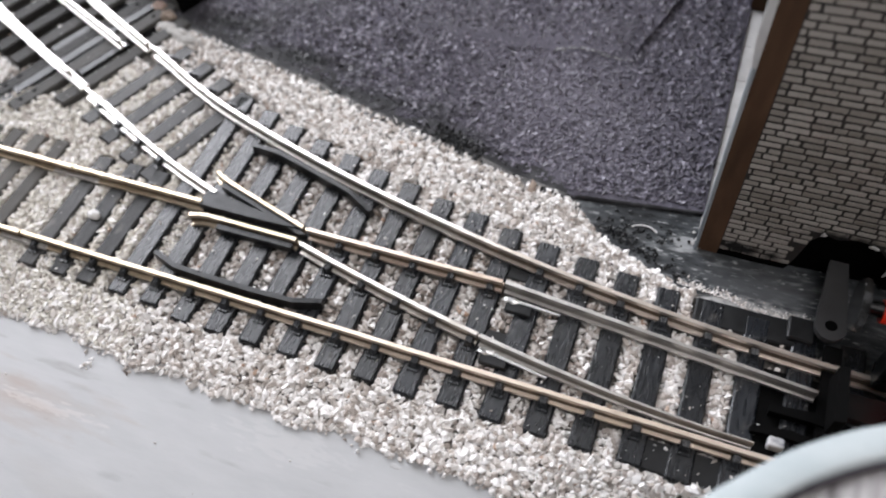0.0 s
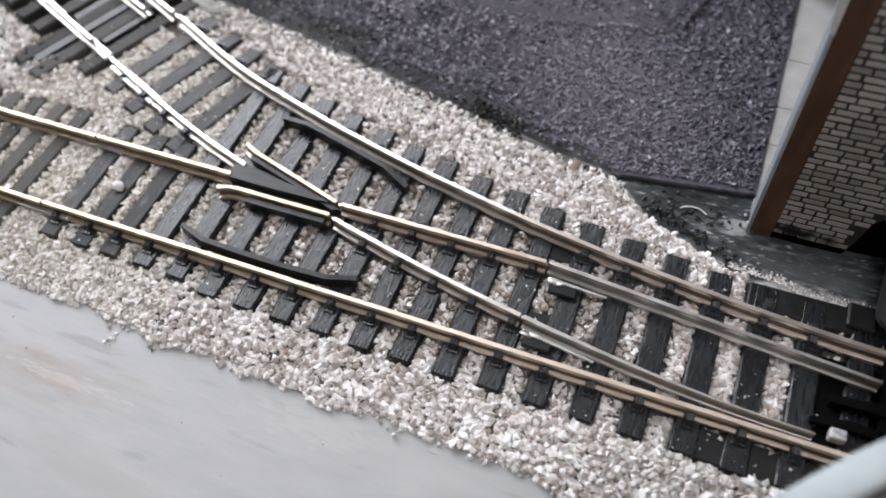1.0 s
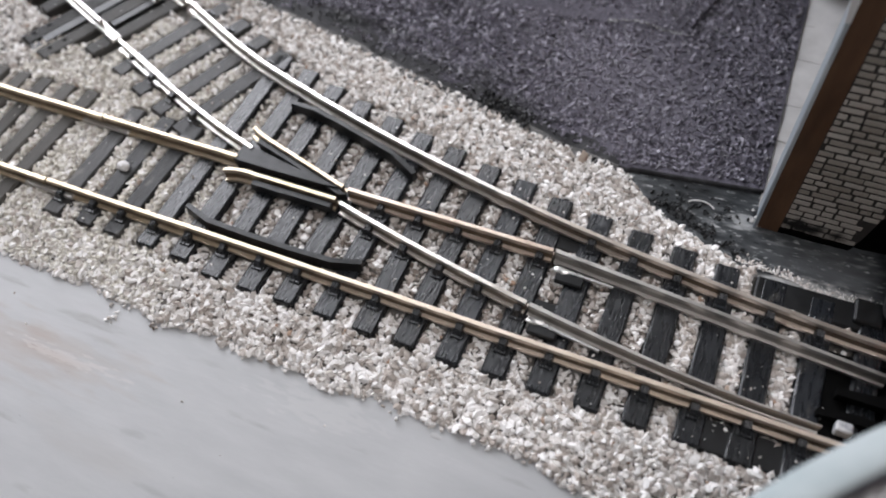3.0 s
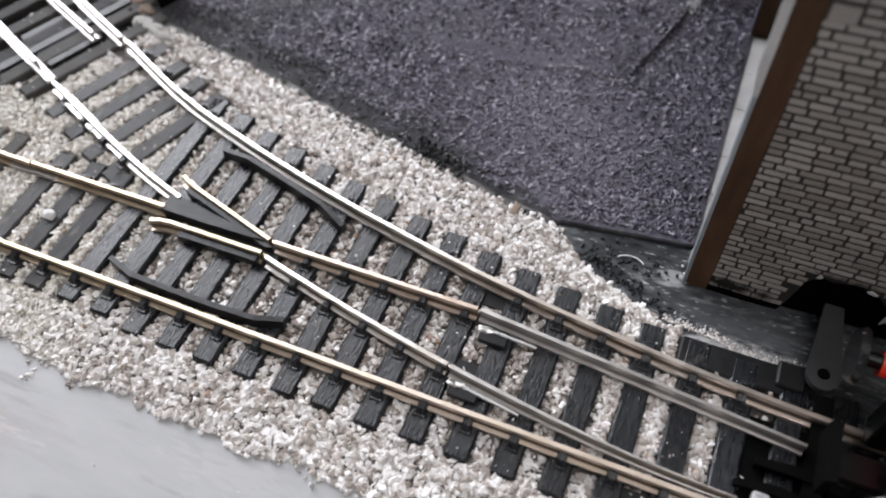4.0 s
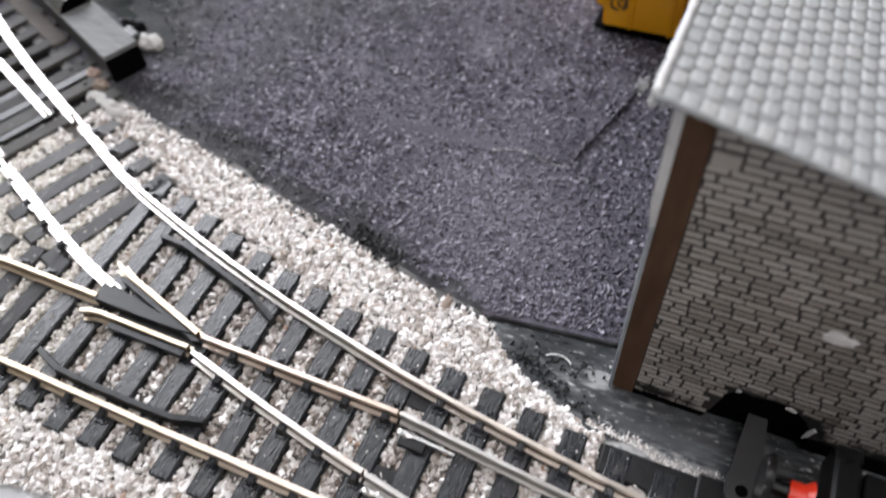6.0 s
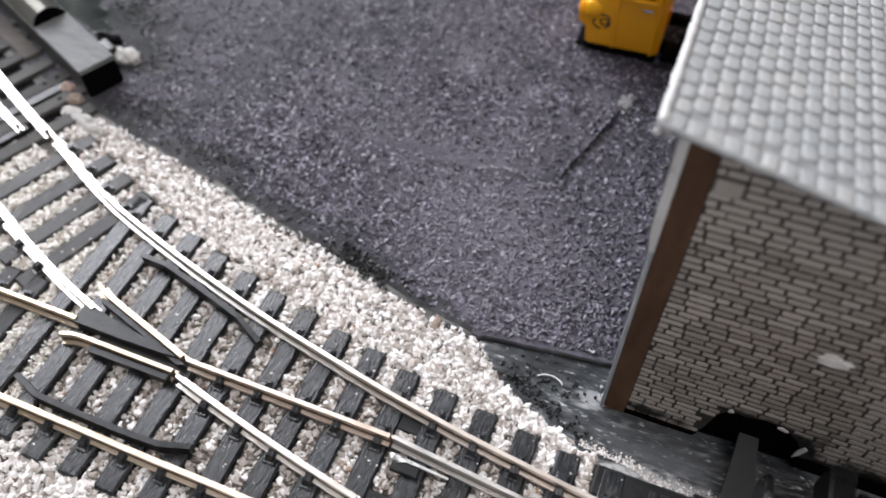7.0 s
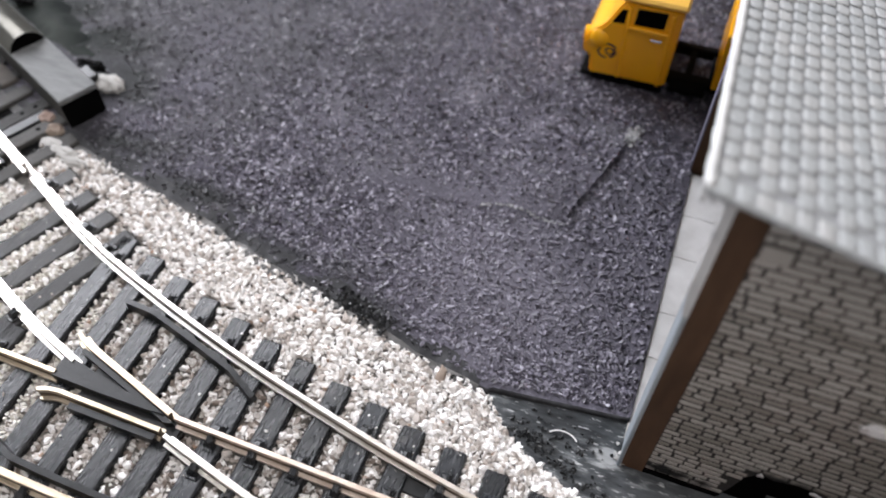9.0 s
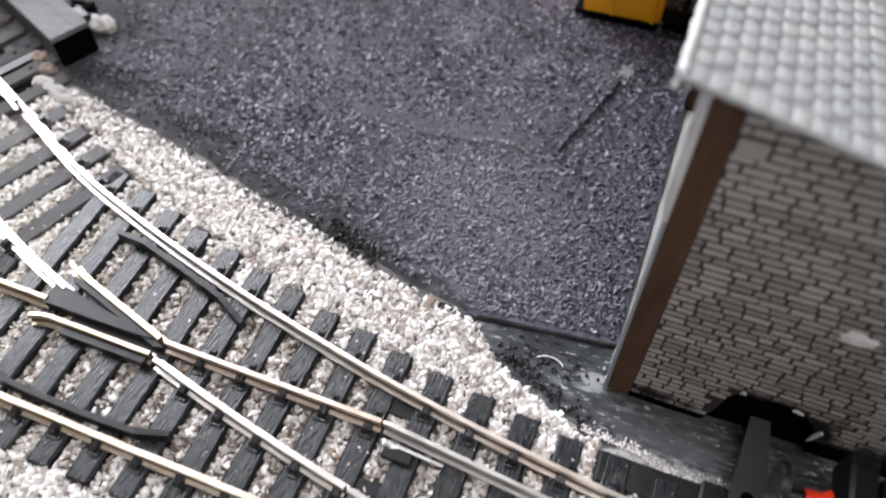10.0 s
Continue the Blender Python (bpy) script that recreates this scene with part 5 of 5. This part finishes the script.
part("running_board", box(-5.3, -4.4, YF + 0.15, YF + 0.4, 0.5, 0.6, bevel=0.02), M_TAR, lorry, "black chassis")
for wx in (-6.6, -2.4):
    for wy in (YF + 0.18, YB - 0.48):
        t_ = part("tyre", cyl((wx, wy, 0.58), (wx, wy + 0.3, 0.58), 0.42, n=28), M_BLACK, lorry, "black tyre")
        part("rim", cyl((wx, wy - 0.01, 0.58), (wx, wy + 0.31, 0.58), 0.22, n=20), M_YELLOW, t_)
bm = bmesh.new()
add_box(bm, -4.40, -0.9, YF - 0.1, YB + 0.1, 0.74, 0.86, bevel=0.02)
bed_part = part("load_bed", bm, M_YELLOW, lorry)
for b_ in ((-4.44, -4.32, YF - 0.12, YB + 0.12, 0.72, 2.05), (-4.32, -0.9, YF - 0.12, YF - 0.02, 0.80, 1.35), (-4.32, -0.9, YB + 0.02, YB + 0.12, 0.80, 1.35)):
    part("dropside", box(*b_, bevel=0.02), M_YELLOW, bed_part)

# ---- point motor housing ----
motor = thing("point_motor", (-18.5, 6.7, 0.1), "grey plastic point motor housing with a half-round cover", "point motor")
U = (Vector((-18.74, 6.69, 0)) - Vector((-16.76, 5.79, 0))).normalized()
ang = math.atan2(U.y, U.x)
MM = Matrix.Translation((-16.55, 6.15, 0)) @ Matrix.Rotation(ang, 4, "Z")
part("base_plate", box(0, 12.0, -0.42, 0.42, 0.78, 0.9, m=MM, bevel=0.02), M_GREYPLATE, motor, "flat grey plate")
part("housing_side", box(0.06, 12.0, -0.40, 0.40, 0.1, 0.78, m=MM), M_MOTORSIDE, motor, "dull grey side")
part("end_face", box(0.02, 0.06, -0.41, 0.41, 0.1, 0.785, m=MM), M_DARK, motor, "black end face")
bm = bmesh.new()
add_cyl(bm, (2.2, 0, 0.78), (12.0, 0, 0.78), 0.42, n=36)
bmesh.ops.bisect_plane(bm, geom=bm.verts[:] + bm.edges[:] + bm.faces[:], plane_co=(0, 0, 0.8), plane_no=(0, 0, -1), clear_outer=True)
bmesh.ops.transform(bm, matrix=MM, verts=bm.verts)
part("round_cover", bm, M_GLOSSGREY, motor, "glossy half-round grey cover", smooth=True)
bm = bmesh.new()
add_cyl(bm, (2.19, 0, 0.79), (2.2, 0, 0.79), 0.41, n=36)
bmesh.ops.bisect_plane(bm, geom=bm.verts[:] + bm.edges[:] + bm.faces[:], plane_co=(0, 0, 0.9), plane_no=(0, 0, -1), clear_outer=True)
bmesh.ops.transform(bm, matrix=MM, verts=bm.verts)
part("cover_end", bm, M_DARK, motor, "black open end of the cover")
part("side_lug", box(0.8, 1.3, -0.75, -0.42, 0.1, 0.5, m=MM, bevel=0.03), M_BLACK, motor)
tagged(part("plaster_lump", lump((-16.80, 7.18, 0.22), (0.32, 0.24, 0.22), 6, 3, 0.35), M_PLASTER), "white plaster lump beside the point motor", "plaster lump")
for k, (x, y, sx, sy) in enumerate(((-16.80, 5.25, 0.26, 0.13), (-16.44, 5.11, 0.34, 0.15), (-16.05, 4.95, 0.30, 0.11))):
    tagged(part("plaster_smear", lump((x, y, 0.20), (sx, sy, 0.10), 16 + k, 3, 0.35, False), M_PLASTER), "smooth white plaster smear on the ballast edge", "plaster", "plaster smears")
tagged(part("clay_lump", lump((-17.38, 5.83, 0.2), (0.19, 0.14, 0.15), 8, 3, 0.3), M_PINK), "pinkish clay lump against the point motor", "clay lump", "clay lumps")
tagged(part("clay_lump", lump((-17.02, 5.60, 0.18), (0.21, 0.17, 0.13), 19, 3, 0.35), M_BROWNSTONE), "dull brown clay lump beside the track", "clay lump", "clay lumps")
bm = bmesh.new()
rows = []
for i in range(41):
    row = []
    for j in range(31):
        x, y = -31 + 14.6 * i / 40, 6.4 + 12 * j / 30
        inside = min((-16.9 - 1.25 * (y - 7.6) - x) * 1.1, (y - (7.05 + 0.40 * (-17.2 - x))) * 1.2)
        h = max(0.0, min(1.0, inside + 0.25 * noise.noise(Vector((x * 0.9, y * 0.9, 2)))))
        row.append(bm.verts.new((x, y, 0.05 + 0.30 * h * h * (3 - 2 * h) + 0.03 * noise.noise(Vector((x, y, 5))))))
    rows.append(row)
for a, b in zip(rows, rows[1:]):
    for k in range(30):
        bm.faces.new((a[k], b[k], b[k + 1], a[k + 1])).smooth = True
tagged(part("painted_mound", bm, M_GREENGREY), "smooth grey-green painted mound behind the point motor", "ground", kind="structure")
for k, (x, y, sx, sy) in enumerate(((-20.6, 8.95, 0.34, 0.12), (-21.7, 9.3, 0.2, 0.1), (-17.45, 7.5, 0.34, 0.13))):
    tagged(part("black_scrap", lump((x, y, 0.36), (sx, sy, 0.10), 50 + k, 3, 0.6), M_TAR), "small black plastic scrap on grey ground", "scrap")

# ---- locomotive front ----
loco = thing("model_locomotive", (3.5, 0, 0.5), "black model locomotive with a red buffer beam", "locomotive")
part("buffer_beam", box(-1.30, -1.02, -1.0, 0.80, 1.3, 1.93, bevel=0.03), M_RED, loco, "red buffer beam")
for y0, y1 in ((0.80, 1.95), (-1.95, -1.0)):
    part("beam_end", box(-1.32, -1.0, y0, y1, 1.3, 1.97, bevel=0.04), M_LOCO, loco)
part("footplate", box(-0.95, 9, -1.7, 1.7, 1.75, 1.9, bevel=0.02), M_LOCO, loco)
part("frames", box(-0.9, 9, -0.7, 0.7, 0.75, 1.75, bevel=0.03), M_LOCO, loco)
bm = cyl((2.4, 0, 3.0), (9.0, 0, 3.0), 1.05, n=40)
part("boiler", bm, M_LOCO, loco, smooth=False)
part("smokebox_saddle", box(2.5, 3.8, -0.8, 0.8, 1.9, 2.5, bevel=0.05), M_LOCO, loco)
for wx in (0.6, 3.0, 5.4):
    for wy in (-0.80, 0.62):
        part("wheel", cyl((wx, wy, 1.4), (wx, wy + 0.18, 1.4), 0.9, n=32), M_LOCO, loco)
for sy in (1.20, -1.20):
    bufr = part("buffer", cyl((-1.74, sy, 1.64), (-1.50, sy, 1.64), 0.165, 0.175, n=24), M_RED, loco, "red buffer shank")
    part("collar", cyl((-1.54, sy, 1.64), (-1.46, sy, 1.64), 0.18, 0.24, n=24), M_RED, bufr)
    part("plunger", cyl((-1.98, sy, 1.67), (-1.74, sy, 1.67), 0.11, n=20), M_LOCO, bufr, "black buffer plunger")
    bm = cyl((-2.08, sy, 1.67), (-1.98, sy, 1.67), 0.36, 0.40, n=32)
    bmesh.ops.bevel(bm, geom=bm.edges[:], offset=0.02, segments=2, affect="EDGES")
    part("buffer_head", bm, M_GLOSSBLACK, bufr, "black round buffer head")
cp = part("coupling", box(-1.9, -0.9, -0.22, 0.22, 0.85, 1.0, bevel=0.03), M_LOCO, loco, "black coupling hook")
part("hook", prism([(-2.08, 0.8), (-1.95, 0.8), (-1.95, 1.3), (-2.08, 1.25)], -0.42, 0.42), M_TAR, cp)
part("guard_iron", box(-1.5, -1.2, 0.55, 0.95, 0.6, 1.4, bevel=0.03), M_LOCO, loco)
part("guard_iron", box(-1.5, -1.2, -0.95, -0.55, 0.6, 1.4, bevel=0.03), M_LOCO, loco)

# ---- canopy with a curved pale rim ----
canopy = thing("card_canopy", (-1.5, -5.5, 0), "grey boarded card canopy with a curved pale blue rim", "canopy")
EDGE = [(-6.6, -7.2), (-5.6, -5.55), (-4.76, -4.21), (-4.1, -3.28), (-3.42, -2.52), (-2.9, -2.05), (-2.27, -1.65), (-1.4, -1.3), (-0.3, -1.1)]
rows = []
bm = bmesh.new()
fine = []
for k in range(49):
    s = k / 48 * (len(EDGE) - 1)
    i = min(int(s), len(EDGE) - 2)
    t_ = s - i
    p0, p1, p2, p3 = (Vector((*EDGE[max(0, min(len(EDGE) - 1, i + q))], 0)) for q in (-1, 0, 1, 2))
    fine.append(0.5 * (2 * p1 + (p2 - p0) * t_ + (2 * p0 - 5 * p1 + 4 * p2 - p3) * t_ * t_ + (3 * p1 - p0 - 3 * p2 + p3) * t_ ** 3))
for k, p in enumerate(fine):
    d = (fine[min(k + 1, 48)] - fine[max(k - 1, 0)]).normalized()
    inn = Vector((d.y, -d.x, 0))
    rows.append([bm.verts.new(p + inn * a + Vector((0, 0, h))) for a, h in ((0.0, 3.85), (0.0, 3.97), (0.03, 4.0), (0.16, 4.035), (0.27, 4.07), (0.33, 4.05), (0.36, 3.85))])
for a, b in zip(rows, rows[1:]):
    for k in range(7):
        bm.faces.new((a[k - 1], b[k - 1], b[k], a[k])).smooth = True
bm.faces.new(rows[0])
bm.faces.new(rows[-1][::-1])
bmesh.ops.recalc_face_normals(bm, faces=bm.faces)
part("rim", bm, M_RIM, canopy, "pale blue-grey rounded rim")
bm = bmesh.new()
prev = None
for k, p in enumerate(fine):
    d = (fine[min(k + 1, 48)] - fine[max(k - 1, 0)]).normalized()
    inn = Vector((d.y, -d.x, 0))
    ring = [bm.verts.new(p + inn * a + Vector((0, 0, h))) for a, h in ((0.355, 3.95), (0.355, 4.015), (0.39, 4.0), (0.395, 3.95))]
    if prev:
        for q in range(4):
            bm.faces.new((prev[q - 1], prev[q], ring[q], ring[q - 1]))
    prev = ring
bmesh.ops.recalc_face_normals(bm, faces=bm.faces)
# dark ribbon that stands for the shadow in the gap beside the rim
part("seam", bm, M_SEAMSHADE, canopy, "thin dark purple-grey strip for the shadowed gap inside the rim")
inner = []
for k, p in enumerate(fine):
    d = (fine[min(k + 1, 48)] - fine[max(k - 1, 0)]).normalized()
    inner.append(p + Vector((d.y, -d.x, 0)) * 0.37)
# streaky grey sheet inside the rim
bm = bmesh.new()
cols = []
xb = inner[0].x
while xb < -0.4:
    ye = interp(xb, [(q.x, q.y) for q in inner]) + 0.12
    z_ = 3.955 + 0.012 * math.sin(xb * 40) + 0.01 * noise.noise(Vector((xb * 9, 0, 0)))
    cols.append((bm.verts.new((xb, -9.5, z_)), bm.verts.new((xb, ye, z_)), bm.verts.new((xb, ye, 3.87))))
    xb += 0.04
for a, b in zip(cols, cols[1:]):
    for k in range(2):
        bm.faces.new((a[k], b[k], b[k + 1], a[k + 1])).smooth = True
part("roof_sheet", bm, M_CANOPY, canopy, "streaky grey ribbed sheet")
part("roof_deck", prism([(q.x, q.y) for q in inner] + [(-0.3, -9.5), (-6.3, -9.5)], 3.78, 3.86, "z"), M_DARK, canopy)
for px_, py_ in ((-2.0, -3.2), (-0.8, -9), (-6, -9)):
    part("post", box(px_ - 0.15, px_ + 0.15, py_ - 0.15, py_ + 0.15, 0.0, 3.8, bevel=0.03), M_LOCO, canopy)
tagged(part("dust_smudge", lump((-7.83, -2.5, 0.0), (0.11, 0.04, 0.008), 60, 2, 0.5), M_DUST), "small grey smudge of dust on the grey board", "dust")
tagged(part("brown_fibre", lump((-7.38, 3.08, 0.20), (0.08, 0.20, 0.04), 61, 2, 0.6), M_BROWNSTONE), "rusty brown scrap among the pale ballast", "scrap")

# crumbs and specks lying on the bare board
places = [(-13.5 + rng.gauss(0, 0.09), -2.6 + rng.gauss(0, 0.05), 0.015) for k in range(9)] + [(-14.8, -3.2, 0.01), (-9.4, -2.95, 0.01), (-11.6, -3.4, 0.01)]
tagged(stones("white_crumbs", places, [0.035 if k < 9 else 0.018 for k in range(len(places))], 71, M_STONE, None), "white stone crumbs scattered on the grey board", "crumbs", kind="stuff")
places = [(-12.8, -2.5, 0.01), (-12.74, -2.53, 0.01), (-12.83, -2.46, 0.01), (-15.4, -2.8, 0.008), (-15.7, -3.2, 0.01), (-15.75, -3.22, 0.01), (-13.8, -4.5, 0.006), (-10.6, -3.9, 0.006)]
tagged(stones("grey_specks", places, [0.05, 0.035, 0.03, 0.02, 0.05, 0.04, 0.014, 0.012], 72, M_BROWNSTONE, None, flat=0.3), "grey-brown specks of dirt on the grey board", "dirt", kind="stuff")
tagged(part("brown_stain", lump((-14.95, -4.35, 0.0), (0.16, 0.22, 0.012), 73, 3, 0.5), M_BROWNSTONE), "flat brown blot on the grey painted board", "stain")

# settle the loose models where they stand
shed.location += Vector((-0.09, 0.06, 0)) * CM
loco.location += Vector((-0.12, 0.06, 0)) * CM
canopy.location += Vector((-0.2, 0.03, 0)) * CM
